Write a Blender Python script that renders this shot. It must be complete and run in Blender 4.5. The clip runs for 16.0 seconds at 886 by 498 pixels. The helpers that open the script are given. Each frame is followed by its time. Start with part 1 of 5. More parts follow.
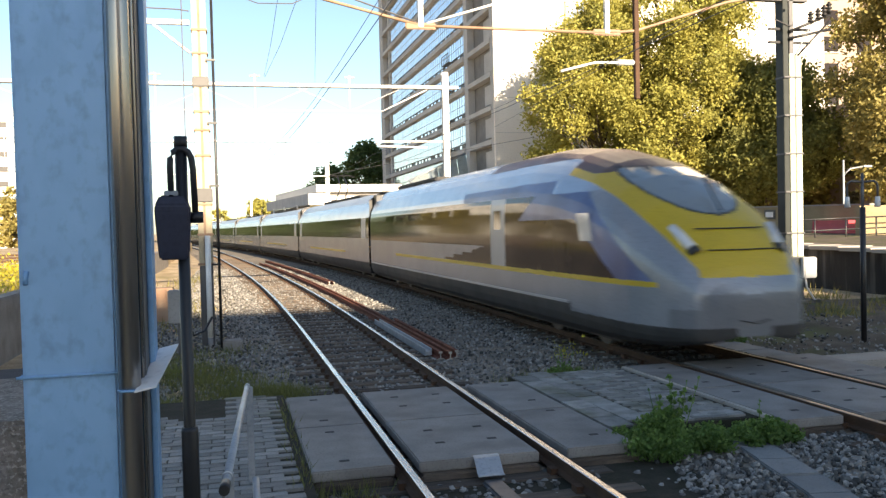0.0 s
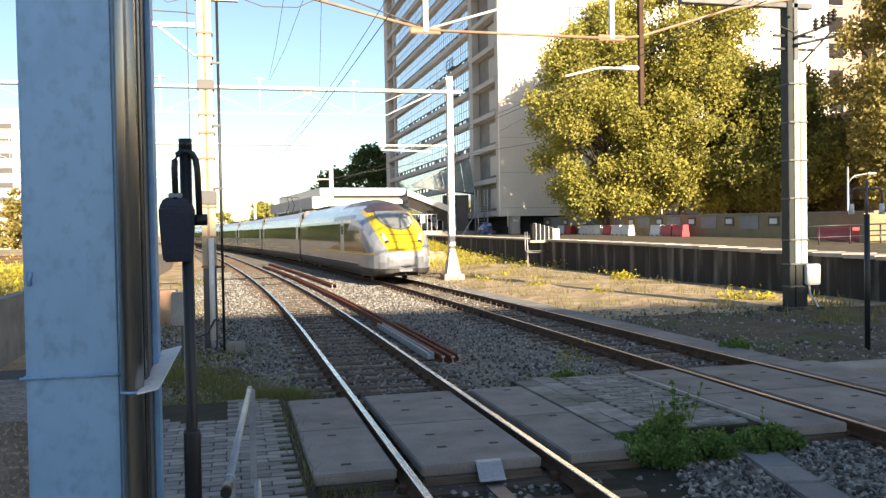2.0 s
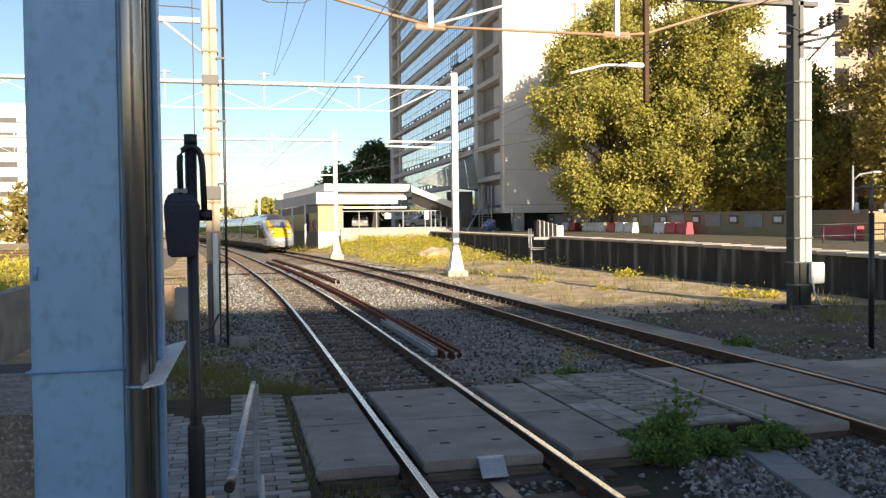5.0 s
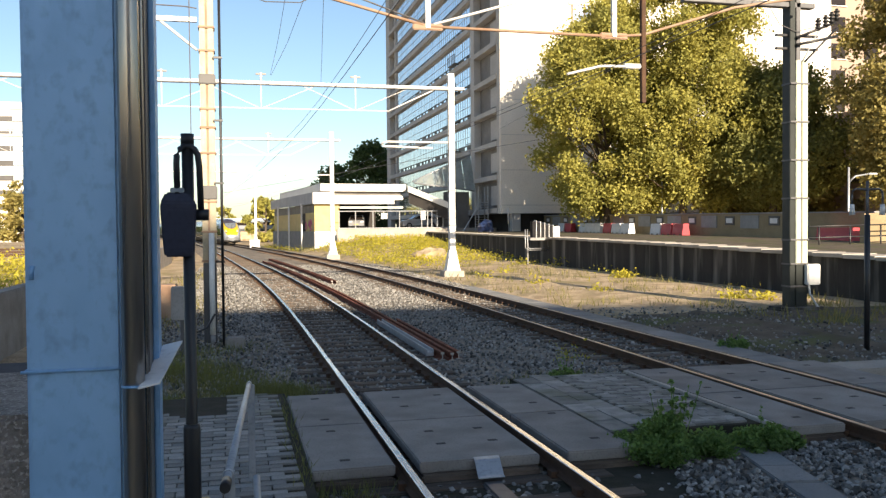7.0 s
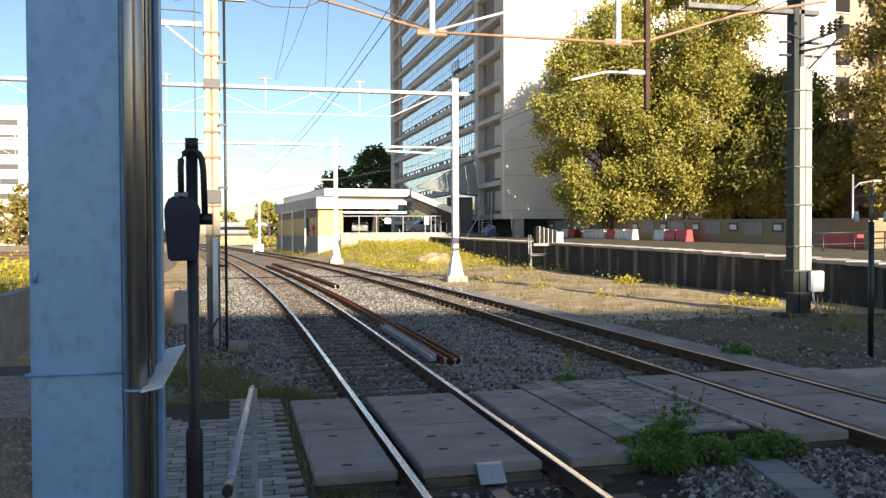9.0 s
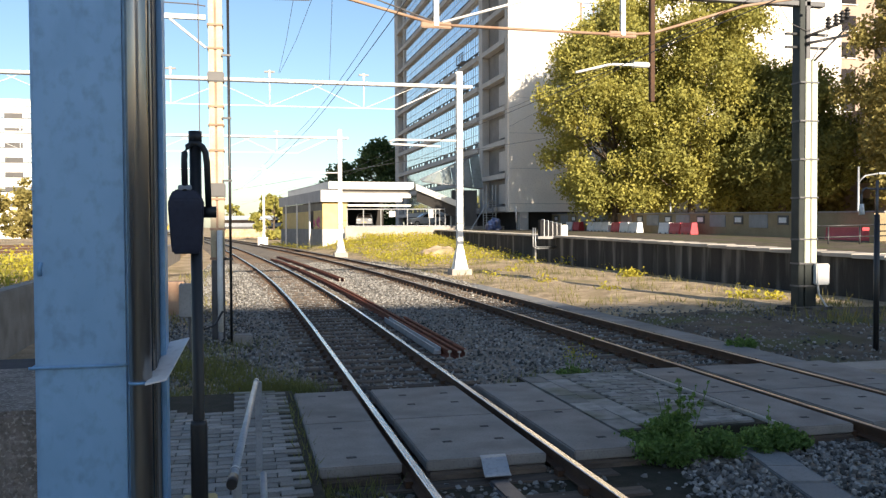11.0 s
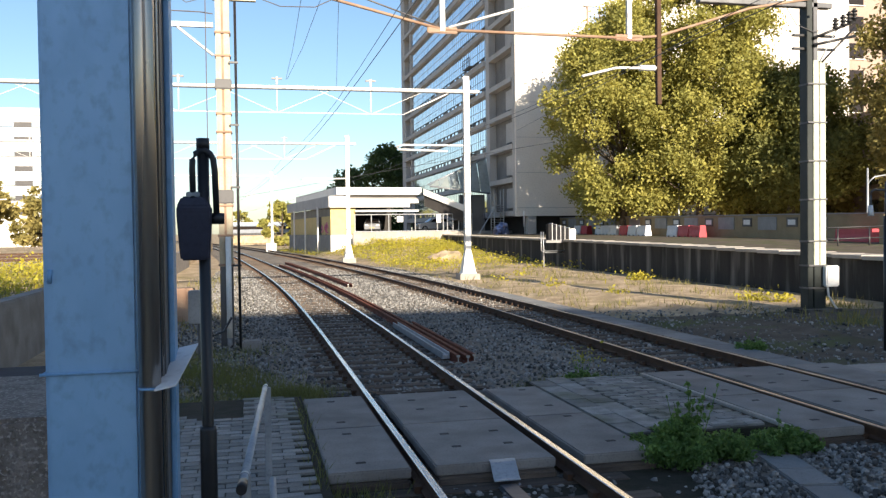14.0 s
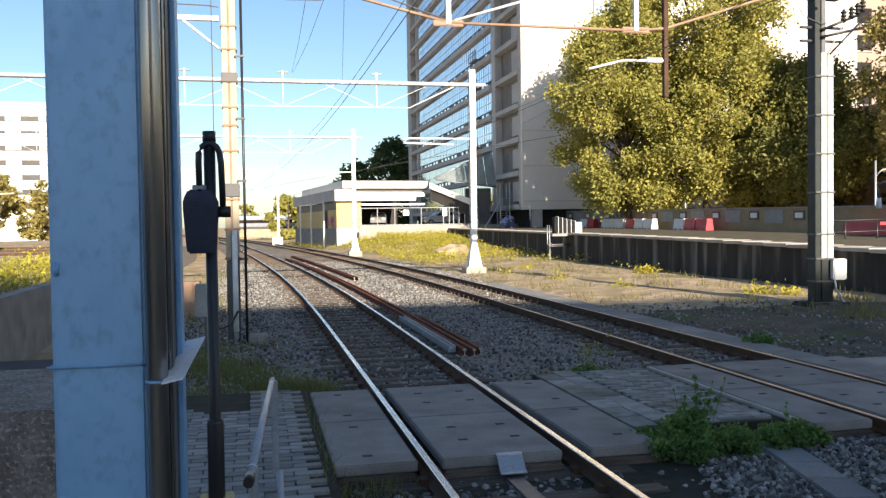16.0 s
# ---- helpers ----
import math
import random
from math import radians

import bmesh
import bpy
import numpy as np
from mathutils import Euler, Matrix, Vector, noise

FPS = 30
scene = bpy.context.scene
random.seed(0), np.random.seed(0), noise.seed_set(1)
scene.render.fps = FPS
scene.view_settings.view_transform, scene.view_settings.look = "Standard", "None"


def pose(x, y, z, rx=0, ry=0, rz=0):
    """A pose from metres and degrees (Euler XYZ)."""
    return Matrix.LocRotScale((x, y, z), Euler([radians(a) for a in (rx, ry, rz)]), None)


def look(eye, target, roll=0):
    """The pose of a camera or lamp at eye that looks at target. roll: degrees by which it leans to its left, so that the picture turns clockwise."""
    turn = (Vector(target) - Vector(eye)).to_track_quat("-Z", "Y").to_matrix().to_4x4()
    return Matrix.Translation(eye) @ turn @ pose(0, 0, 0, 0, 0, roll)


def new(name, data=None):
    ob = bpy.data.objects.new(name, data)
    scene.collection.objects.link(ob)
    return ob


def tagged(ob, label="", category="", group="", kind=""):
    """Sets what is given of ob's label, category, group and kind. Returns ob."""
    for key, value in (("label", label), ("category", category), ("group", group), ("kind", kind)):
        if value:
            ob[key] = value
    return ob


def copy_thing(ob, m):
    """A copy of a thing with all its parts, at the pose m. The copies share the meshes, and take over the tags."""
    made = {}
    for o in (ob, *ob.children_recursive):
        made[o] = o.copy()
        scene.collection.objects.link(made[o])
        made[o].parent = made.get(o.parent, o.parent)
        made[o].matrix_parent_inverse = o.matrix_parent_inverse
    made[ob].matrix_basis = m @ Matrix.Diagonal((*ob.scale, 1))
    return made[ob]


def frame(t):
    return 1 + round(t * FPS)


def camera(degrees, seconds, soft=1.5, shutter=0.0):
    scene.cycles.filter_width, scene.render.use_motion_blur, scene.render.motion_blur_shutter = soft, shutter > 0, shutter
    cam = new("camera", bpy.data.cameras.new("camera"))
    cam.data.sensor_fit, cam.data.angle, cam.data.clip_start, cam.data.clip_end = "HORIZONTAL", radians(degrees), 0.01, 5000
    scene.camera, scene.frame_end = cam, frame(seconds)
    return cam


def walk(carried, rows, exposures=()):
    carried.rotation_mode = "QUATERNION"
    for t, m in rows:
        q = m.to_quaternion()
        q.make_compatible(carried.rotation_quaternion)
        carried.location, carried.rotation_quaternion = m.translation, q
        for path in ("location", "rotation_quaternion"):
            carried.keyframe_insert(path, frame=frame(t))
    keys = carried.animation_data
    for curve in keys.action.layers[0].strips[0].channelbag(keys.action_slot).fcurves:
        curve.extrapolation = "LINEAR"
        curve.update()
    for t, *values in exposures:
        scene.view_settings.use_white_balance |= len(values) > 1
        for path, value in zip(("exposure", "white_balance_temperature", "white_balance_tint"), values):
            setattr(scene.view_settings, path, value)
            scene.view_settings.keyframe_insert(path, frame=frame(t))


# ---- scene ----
cam = camera(54.83, 16.0, soft=1.35, shutter=0.6)
PATH = [
    (0, pose(0.0067, 0.0012, 2.2741, 88.479, 1.422, -14.159)),
    (0.5, pose(0.0065, 0.0022, 2.2720, 88.322, 1.357, -13.880)),
    (1, pose(0.0051, 0.0028, 2.2708, 88.355, 1.360, -13.995)),
    (1.5, pose(0.0055, 0.0002, 2.2765, 88.683, 1.055, -14.123)),
    (2, pose(0.0053, 0.0010, 2.2736, 88.765, 1.013, -13.933)),
    (2.5, pose(0.0054, 0.0004, 2.2735, 88.558, 0.924, -13.828)),
    (3, pose(0.0034, 0.0045, 2.2755, 88.576, 0.885, -13.753)),
    (3.5, pose(0.0048, -0.0014, 2.2736, 88.443, 0.773, -13.888)),
    (4, pose(0.0027, -0.0065, 2.2757, 88.491, 0.802, -13.782)),
    (6.5, pose(0.0020, -0.0016, 2.2752, 88.547, 0.556, -13.680)),
    (7, pose(-0.0000, 0.0000, 2.2760, 88.543, 0.504, -13.921)),
    (7.5, pose(0.0024, -0.0079, 2.2773, 88.688, 0.871, -13.782)),
    (8, pose(0.0016, 0.0006, 2.2757, 88.455, 0.619, -13.649)),
    (8.5, pose(0.0039, -0.0019, 2.2723, 88.535, 0.768, -13.677)),
    (9, pose(0.0003, -0.0050, 2.2766, 88.890, 0.253, -13.689)),
    (11.5, pose(0.0047, -0.0015, 2.2745, 88.254, 0.382, -13.289)),
    (12, pose(0.0050, -0.0029, 2.2718, 88.141, 0.518, -13.247)),
    (12.5, pose(0.0066, 0.0017, 2.2726, 88.307, 0.671, -13.333)),
    (13, pose(0.0077, -0.0006, 2.2736, 88.305, 0.814, -13.084)),
    (13.5, pose(0.0033, -0.0061, 2.2752, 88.640, 0.793, -13.035)),
    (14, pose(0.0065, -0.0130, 2.2743, 88.755, 0.757, -12.862)),
    (14.5, pose(0.0050, -0.0053, 2.2718, 88.525, 0.763, -12.811)),
    (15, pose(0.0057, -0.0085, 2.2732, 88.548, 0.775, -12.521)),
    (15.5, pose(0.0066, -0.0019, 2.2701, 88.461, 0.629, -12.623)),
    (16, pose(0.0054, -0.0013, 2.2716, 88.326, 0.817, -12.460)),
]
walk(cam, PATH, [(0.0, 1.77, 6760, 10), (1.5, 1.68, 6700, 10), (2.2, 1.58, 6700, 10), (3.5, 1.24, 6680, 10), (6.5, 1.30, 6470, 10), (9.0, 1.29, 6340, 10), (11.5, 1.27, 6100, 10), (16.0, 1.26, 5970, 10)])

# ---- light ----
SUN_AZ, SUN_EL = 9.0, 19.0      # degrees: right of straight behind the camera, above the horizon
world = bpy.data.worlds.new("sky")
world.use_nodes = True
scene.world = world
wn, wl = world.node_tree.nodes, world.node_tree.links
sky = wn.new("ShaderNodeTexSky")
sky.sky_type, sky.sun_disc = "NISHITA", False
sky.sun_elevation, sky.sun_rotation = radians(SUN_EL), radians(180 - SUN_AZ)
sky.altitude, sky.air_density, sky.dust_density, sky.ozone_density = 0, 1.0, 0.55, 1.9
wn["Background"].inputs["Strength"].default_value = 0.066
wl.new(sky.outputs[0], wn["Background"].inputs["Color"])
sun = new("sun", bpy.data.lights.new("sun", "SUN"))
sun.data.energy, sun.data.angle, sun.data.color = 5.0, radians(0.5), (1.0, 0.83, 0.62)
sun.matrix_world = look((40 * math.sin(radians(SUN_AZ)), -40 * math.cos(radians(SUN_AZ)), 40 * math.tan(radians(SUN_EL))), (0, 0, 0))


# ---- materials ----
def mat(name, col, col2=None, rough=0.7, metal=0.0, scale=6.0, fine=60.0, bump=0.15, dist=0.01, vary=0.0, spec=0.5, stretch=None, col3=None, scale3=0.6, cut3=(0.55, 0.7), rvar=0.1):
    """A surface with colour at two scales, bump, uneven gloss, optional stains (col3) and variation from piece to piece."""
    m = bpy.data.materials.new(name)
    m.use_nodes = True
    n, l = m.node_tree.nodes, m.node_tree.links
    p = n["Principled BSDF"]
    tc = n.new("ShaderNodeTexCoord")
    vec = tc.outputs["Object"]
    if stretch:
        mp = n.new("ShaderNodeMapping")
        mp.inputs["Scale"].default_value = stretch
        l.new(vec, mp.inputs["Vector"])
        vec = mp.outputs["Vector"]

    def noise_tex(s, detail=4.0):
        t = n.new("ShaderNodeTexNoise")
        t.inputs["Scale"].default_value, t.inputs["Detail"].default_value = s, detail
        l.new(vec, t.inputs["Vector"])
        return t.outputs["Fac"]

    def mix(fac, a, b):
        x = n.new("ShaderNodeMix")
        x.data_type = "RGBA"
        l.new(fac, x.inputs["Factor"])
        for sock, v in ((x.inputs["A"], a), (x.inputs["B"], b)):
            if isinstance(v, tuple):
                sock.default_value = (*v, 1)
            else:
                l.new(v, sock)
        return x.outputs["Result"]

    def ramp(fac, lo, hi):
        r = n.new("ShaderNodeMapRange")
        r.inputs["From Min"].default_value, r.inputs["From Max"].default_value = lo, hi
        l.new(fac, r.inputs["Value"])
        return r.outputs["Result"]

    col2 = col2 or tuple(c * 0.75 for c in col)
    coarse, small = noise_tex(scale), noise_tex(fine, 3.0)
    c = mix(ramp(coarse, 0.35, 0.65), col, col2)
    dark = tuple(x * 0.6 for x in col2)
    f = n.new("ShaderNodeMath")
    f.operation = "MULTIPLY"
    f.inputs[1].default_value = 0.55
    l.new(ramp(small, 0.5, 0.75), f.inputs[0])
    c = mix(f.outputs[0], c, dark)
    if col3:
        c = mix(ramp(noise_tex(scale3, 6.0), *cut3), c, col3)
    if vary:
        oi, geo = n.new("ShaderNodeObjectInfo"), n.new("ShaderNodeNewGeometry")
        add = n.new("ShaderNodeMath")
        add.operation = "ADD"
        l.new(oi.outputs["Random"], add.inputs[0])
        l.new(geo.outputs["Random Per Island"], add.inputs[1])
        fr = n.new("ShaderNodeMath")
        fr.operation = "FRACT"
        l.new(add.outputs[0], fr.inputs[0])
        hs = n.new("ShaderNodeHueSaturation")
        l.new(c, hs.inputs["Color"])
        mr = n.new("ShaderNodeMapRange")
        mr.inputs["To Min"].default_value, mr.inputs["To Max"].default_value = 1 - vary, 1 + vary
        l.new(fr.outputs[0], mr.inputs["Value"])
        l.new(mr.outputs["Result"], hs.inputs["Value"])
        c = hs.outputs["Color"]
    l.new(c, p.inputs["Base Color"])
    rr = n.new("ShaderNodeMapRange")
    rr.inputs["To Min"].default_value, rr.inputs["To Max"].default_value = max(0.02, rough - rvar), min(1, rough + rvar)
    l.new(coarse, rr.inputs["Value"])
    l.new(rr.outputs["Result"], p.inputs["Roughness"])
    p.inputs["Metallic"].default_value = metal
    p.inputs["Specular IOR Level"].default_value = spec
    if bump:
        b = n.new("ShaderNodeBump")
        b.inputs["Strength"].default_value, b.inputs["Distance"].default_value = bump, dist
        l.new(small, b.inputs["Height"])
        l.new(b.outputs["Normal"], p.inputs["Normal"])
    return m


M = {}
M["ground"] = mat("dry_earth", (0.56, 0.44, 0.30), (0.35, 0.27, 0.175), 0.95, scale=1.6, fine=12, bump=1.0, dist=0.08, col3=(0.25, 0.215, 0.11), scale3=0.35, cut3=(0.5, 0.7), spec=0.1)
M["ballast"] = mat("ballast_bed", (0.29, 0.25, 0.20), (0.19, 0.165, 0.135), 0.95, scale=1.2, fine=26, bump=1.0, dist=0.05, spec=0.15)
M["stone"] = mat("ballast_stone", (0.25, 0.24, 0.222), (0.145, 0.142, 0.134), 0.85, scale=7, fine=70, bump=0.3, vary=0.75, spec=0.25)
M["rail_side"] = mat("rail_rust", (0.10, 0.055, 0.032), (0.07, 0.042, 0.028), 0.85, scale=4, fine=60, bump=0.3, spec=0.25)
M["rail_head"] = mat("rail_running_steel", (0.66, 0.63, 0.60), (0.56, 0.53, 0.50), 0.27, 1.0, scale=3, fine=90, bump=0.05, stretch=(6, 0.3, 1))
M["rail_head_dull"] = mat("rail_dull_steel", (0.36, 0.30, 0.24), (0.26, 0.20, 0.15), 0.42, 0.75, scale=3, fine=90, bump=0.05, stretch=(6, 0.3, 1))
M["rust"] = mat("red_rust", (0.22, 0.075, 0.040), (0.14, 0.050, 0.030), 0.85, scale=5, fine=50, bump=0.3, spec=0.2)
M["timber"] = mat("sleeper_timber", (0.16, 0.125, 0.095), (0.10, 0.08, 0.065), 0.9, scale=3, fine=30, bump=0.6, dist=0.02, vary=0.3, stretch=(0.6, 5, 3), spec=0.2)
M["concrete"] = mat("concrete", (0.275, 0.255, 0.235), (0.215, 0.20, 0.185), 0.88, scale=2, fine=45, bump=0.25, vary=0.1, col3=(0.17, 0.15, 0.135), scale3=1.1, cut3=(0.52, 0.72), spec=0.3)
M["concrete_lid"] = mat("concrete_lid", (0.24, 0.24, 0.235), (0.19, 0.19, 0.185), 0.88, scale=2, fine=45, bump=0.25, vary=0.12, spec=0.3)
M["paver"] = mat("paving_brick", (0.28, 0.27, 0.25), (0.20, 0.195, 0.18), 0.88, scale=5, fine=60, bump=0.3, vary=0.3, col3=(0.12, 0.12, 0.075), scale3=1.3, cut3=(0.5, 0.75), spec=0.3)
M["joint"] = mat("joint_soil", (0.055, 0.048, 0.038), (0.04, 0.04, 0.027), 0.95, scale=5, fine=40, bump=0.5, spec=0.1)
# The blue in this steel is reflected sky mixed into the base colour.
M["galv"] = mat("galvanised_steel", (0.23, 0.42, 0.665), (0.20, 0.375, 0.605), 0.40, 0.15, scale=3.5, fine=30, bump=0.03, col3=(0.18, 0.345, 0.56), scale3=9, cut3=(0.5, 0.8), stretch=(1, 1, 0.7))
M["zinc"] = mat("grey_zinc_steel", (0.42, 0.44, 0.46), (0.34, 0.36, 0.38), 0.45, 0.3, scale=4, fine=30, bump=0.04)
M["stainless"] = mat("stainless_tube", (0.50, 0.46, 0.41), (0.40, 0.36, 0.32), 0.26, 0.95, scale=2, fine=40, bump=0.03, stretch=(1, 1, 0.08))
M["galv_dark"] = mat("weathered_galvanised_channel", (0.14, 0.14, 0.145), (0.10, 0.10, 0.105), 0.5, 0.5, scale=3, fine=40, bump=0.05, stretch=(1, 1, 0.1))
M["pale_zinc"] = mat("pale_zinc_paint", (0.55, 0.56, 0.57), (0.45, 0.46, 0.47), 0.4, 0.4, scale=1, fine=20, bump=0.03)
M["black"] = mat("black_paint", (0.016, 0.016, 0.018), (0.024, 0.023, 0.024), 0.42, scale=6, fine=50, bump=0.08)
M["mattblack"] = mat("matt_black_paint", (0.02, 0.02, 0.023), (0.03, 0.03, 0.03), 0.9, scale=6, fine=50, bump=0.08, spec=0.1, rvar=0.05)
M["darkblue"] = mat("dark_blue_plastic", (0.036, 0.037, 0.062), (0.030, 0.030, 0.050), 0.5, scale=4, fine=50, bump=0.06)
M["white"] = mat("white_mast_paint", (0.78, 0.77, 0.74), (0.68, 0.67, 0.64), 0.55, scale=3, fine=40, bump=0.06, col3=(0.48, 0.44, 0.38), scale3=2.0, cut3=(0.62, 0.8))
M["cream"] = mat("cream_mast_paint", (0.50, 0.43, 0.30), (0.42, 0.35, 0.235), 0.6, scale=3, fine=40, bump=0.08, col3=(0.42, 0.32, 0.21), scale3=3.5, cut3=(0.6, 0.78))
M["creamgreen"] = mat("pale_green_mast_paint", (0.58, 0.60, 0.46), (0.50, 0.52, 0.40), 0.6, scale=3, fine=40, bump=0.08, col3=(0.30, 0.24, 0.16), scale3=3.5, cut3=(0.62, 0.8))
# Mast green darkened to stand in for shade on flange and foot.
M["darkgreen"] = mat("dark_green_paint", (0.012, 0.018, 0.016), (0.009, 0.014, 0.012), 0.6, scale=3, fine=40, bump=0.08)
M["rustpaint"] = mat("brown_weathered_paint", (0.26, 0.15, 0.09), (0.34, 0.235, 0.16), 0.7, scale=2.5, fine=40, bump=0.15)
M["wire"] = mat("wire_copper_dark", (0.16, 0.15, 0.15), (0.11, 0.105, 0.105), 0.6, 0.3, bump=0)
M["plaster"] = mat("pale_plaster_wall", (0.79, 0.74, 0.67), (0.75, 0.70, 0.63), 0.9, scale=0.3, fine=8, bump=0.05, col3=(0.70, 0.64, 0.57), scale3=0.15, cut3=(0.5, 0.8), spec=0.2)
M["facade"] = mat("grey_facade_concrete", (0.50, 0.485, 0.465), (0.44, 0.425, 0.405), 0.85, scale=0.5, fine=10, bump=0.1, spec=0.3)
# Facade grey darkened for recesses, so their shade sits in the colour.
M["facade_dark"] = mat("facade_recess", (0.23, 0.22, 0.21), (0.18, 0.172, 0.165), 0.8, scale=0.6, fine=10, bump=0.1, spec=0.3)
M["spandrel"] = mat("dark_spandrel", (0.075, 0.072, 0.072), (0.055, 0.054, 0.056), 0.5, scale=0.6, fine=10, bump=0.05)
M["alu"] = mat("window_aluminium", (0.40, 0.41, 0.42), (0.33, 0.34, 0.35), 0.4, 0.6, scale=1, fine=20, bump=0.03)
# Near-black base paints in the wall's shade; the pale streaks are stains.
M["platform_wall"] = mat("stained_platform_wall", (0.055, 0.05, 0.045), (0.03, 0.028, 0.026), 0.9, scale=0.7, fine=18, bump=0.3, col3=(0.27, 0.25, 0.22), scale3=0.8, cut3=(0.52, 0.75), stretch=(1, 1.6, 0.18), spec=0.25)
M["platform_edge"] = mat("platform_edge_concrete", (0.42, 0.385, 0.34), (0.34, 0.31, 0.27), 0.85, scale=1.2, fine=30, bump=0.2, vary=0.12, spec=0.3)
M["brickyellow"] = mat("yellow_brick_parapet", (0.32, 0.25, 0.15), (0.27, 0.21, 0.125), 0.9, scale=1.2, fine=14, bump=0.2, spec=0.2)
M["panelgrey"] = mat("grey_panel", (0.30, 0.29, 0.28), (0.25, 0.245, 0.235), 0.8, scale=2, fine=30, bump=0.1)
M["yellowwall"] = mat("yellow_wall", (0.60, 0.47, 0.21), (0.52, 0.41, 0.18), 0.85, scale=1.5, fine=30, bump=0.1)
M["whitewall"] = mat("white_fascia", (0.80, 0.78, 0.74), (0.74, 0.72, 0.68), 0.7, scale=0.6, fine=20, bump=0.05, col3=(0.62, 0.59, 0.54), scale3=0.8, cut3=(0.6, 0.85))
# White fascia greyed down to stand in for its shaded side.
M["greywall"] = mat("grey_fascia", (0.42, 0.42, 0.42), (0.36, 0.36, 0.365), 0.7, scale=0.8, fine=20, bump=0.05)
# Near-black for hollows: the missing light is put into the colour.
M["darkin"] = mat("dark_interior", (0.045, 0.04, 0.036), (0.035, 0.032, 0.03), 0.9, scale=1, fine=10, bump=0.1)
M["pink"] = mat("pink_paint", (0.55, 0.16, 0.28), (0.42, 0.12, 0.2), 0.7, bump=0.05)
M["red"] = mat("red_plastic", (0.50, 0.045, 0.06), (0.42, 0.04, 0.05), 0.5, scale=3, fine=30, bump=0.05)
M["whiteplastic"] = mat("white_plastic", (0.74, 0.73, 0.72), (0.66, 0.65, 0.64), 0.5, scale=3, fine=30, bump=0.05)
M["bark"] = mat("bark", (0.13, 0.105, 0.08), (0.09, 0.072, 0.055), 0.95, scale=3, fine=20, bump=0.6, dist=0.03, stretch=(1, 1, 0.3), spec=0.1)


def leafmat(name, col, col2, vary=0.35):
    m = mat(name, col, col2, 0.65, scale=0.5, fine=20, bump=0.0, vary=vary, spec=0.25)
    n, l = m.node_tree.nodes, m.node_tree.links
    tr = n.new("ShaderNodeBsdfTranslucent")
    tr.inputs["Color"].default_value = (*[min(1, c * 1.3) for c in col], 1)
    mx = n.new("ShaderNodeMixShader")
    mx.inputs["Fac"].default_value = 0.3
    out = next(x for x in n if x.type == "OUTPUT_MATERIAL")
    l.new(n["Principled BSDF"].outputs[0], mx.inputs[1])
    l.new(tr.outputs[0], mx.inputs[2])
    l.new(mx.outputs[0], out.inputs["Surface"])
    return m


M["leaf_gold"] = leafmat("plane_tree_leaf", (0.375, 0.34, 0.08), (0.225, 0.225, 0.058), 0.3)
# Darker copy of the plane leaf colour, for the tree standing in shade.
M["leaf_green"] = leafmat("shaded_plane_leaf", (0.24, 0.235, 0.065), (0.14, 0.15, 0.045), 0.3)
M["leaf_olive"] = leafmat("olive_leaf", (0.36, 0.30, 0.10), (0.20, 0.18, 0.06))
M["leaf_dark"] = leafmat("dark_leaf", (0.085, 0.125, 0.04), (0.055, 0.085, 0.03))
M["leaf_bush"] = leafmat("weed_leaf", (0.15, 0.24, 0.06), (0.085, 0.145, 0.04), 0.5)
M["grass"] = leafmat("grass_blade", (0.17, 0.185, 0.055), (0.13, 0.125, 0.045))
M["grass_dry"] = leafmat("dry_grass_blade", (0.24, 0.21, 0.075), (0.16, 0.15, 0.05))
M["flower"] = leafmat("yellow_weed", (0.44, 0.37, 0.035), (0.23, 0.23, 0.035))


def glassmat(name, col, rough=0.05, spec=1.0):
    m = mat(name, col, tuple(c * 0.85 for c in col), rough, 0.0, scale=0.2, fine=3, bump=0.02, dist=0.02, spec=spec, rvar=0.02)
    m.node_tree.nodes["Principled BSDF"].inputs["IOR"].default_value = 1.5
    return m


M["glass"] = glassmat("window_glass", (0.84, 0.88, 0.94))
M["glass"].node_tree.nodes["Principled BSDF"].inputs["Metallic"].default_value = 0.92
M["trainglass"] = glassmat("train_window_glass", (0.030, 0.024, 0.022), 0.06, 0.3)
M["linkglass"] = glassmat("green_link_glass", (0.42, 0.48, 0.48), 0.12)
M["linkglass"].node_tree.nodes["Principled BSDF"].inputs["Metallic"].default_value = 0.4
M["screen"] = glassmat("windscreen_glass", (0.36, 0.38, 0.37), 0.03)
M["screen"].node_tree.nodes["Principled BSDF"].inputs["Metallic"].default_value = 0.45


# ---- mesh helpers ----
def thing(name, at=(0, 0, 0), label="", category="", group="", kind="", rz=0):
    ob = new(name)
    ob.matrix_basis = pose(*at, 0, 0, rz)
    return tagged(ob, label, category, group, kind)


def part(name, bm, material, parent=None, label="", smooth=False):
    """Links a bmesh as one mesh object under a thing or a part. material: a key of M, or a list of keys."""
    me = bpy.data.meshes.new(name)
    if smooth:
        for f in bm.faces:
            f.smooth = True
    bm.to_mesh(me)
    bm.free()
    for k in (material if isinstance(material, (list, tuple)) else [material]):
        me.materials.append(M[k])
    ob = new(name, me)
    if parent:
        ob.parent = parent
    if label:
        ob["label"] = label
    return ob


def meshpart(name, verts, faces, material, parent=None, label=""):
    me = bpy.data.meshes.new(name)
    me.from_pydata(verts, [], faces)
    me.materials.append(M[material])
    ob = new(name, me)
    if parent:
        ob.parent = parent
    if label:
        ob["label"] = label
    return ob


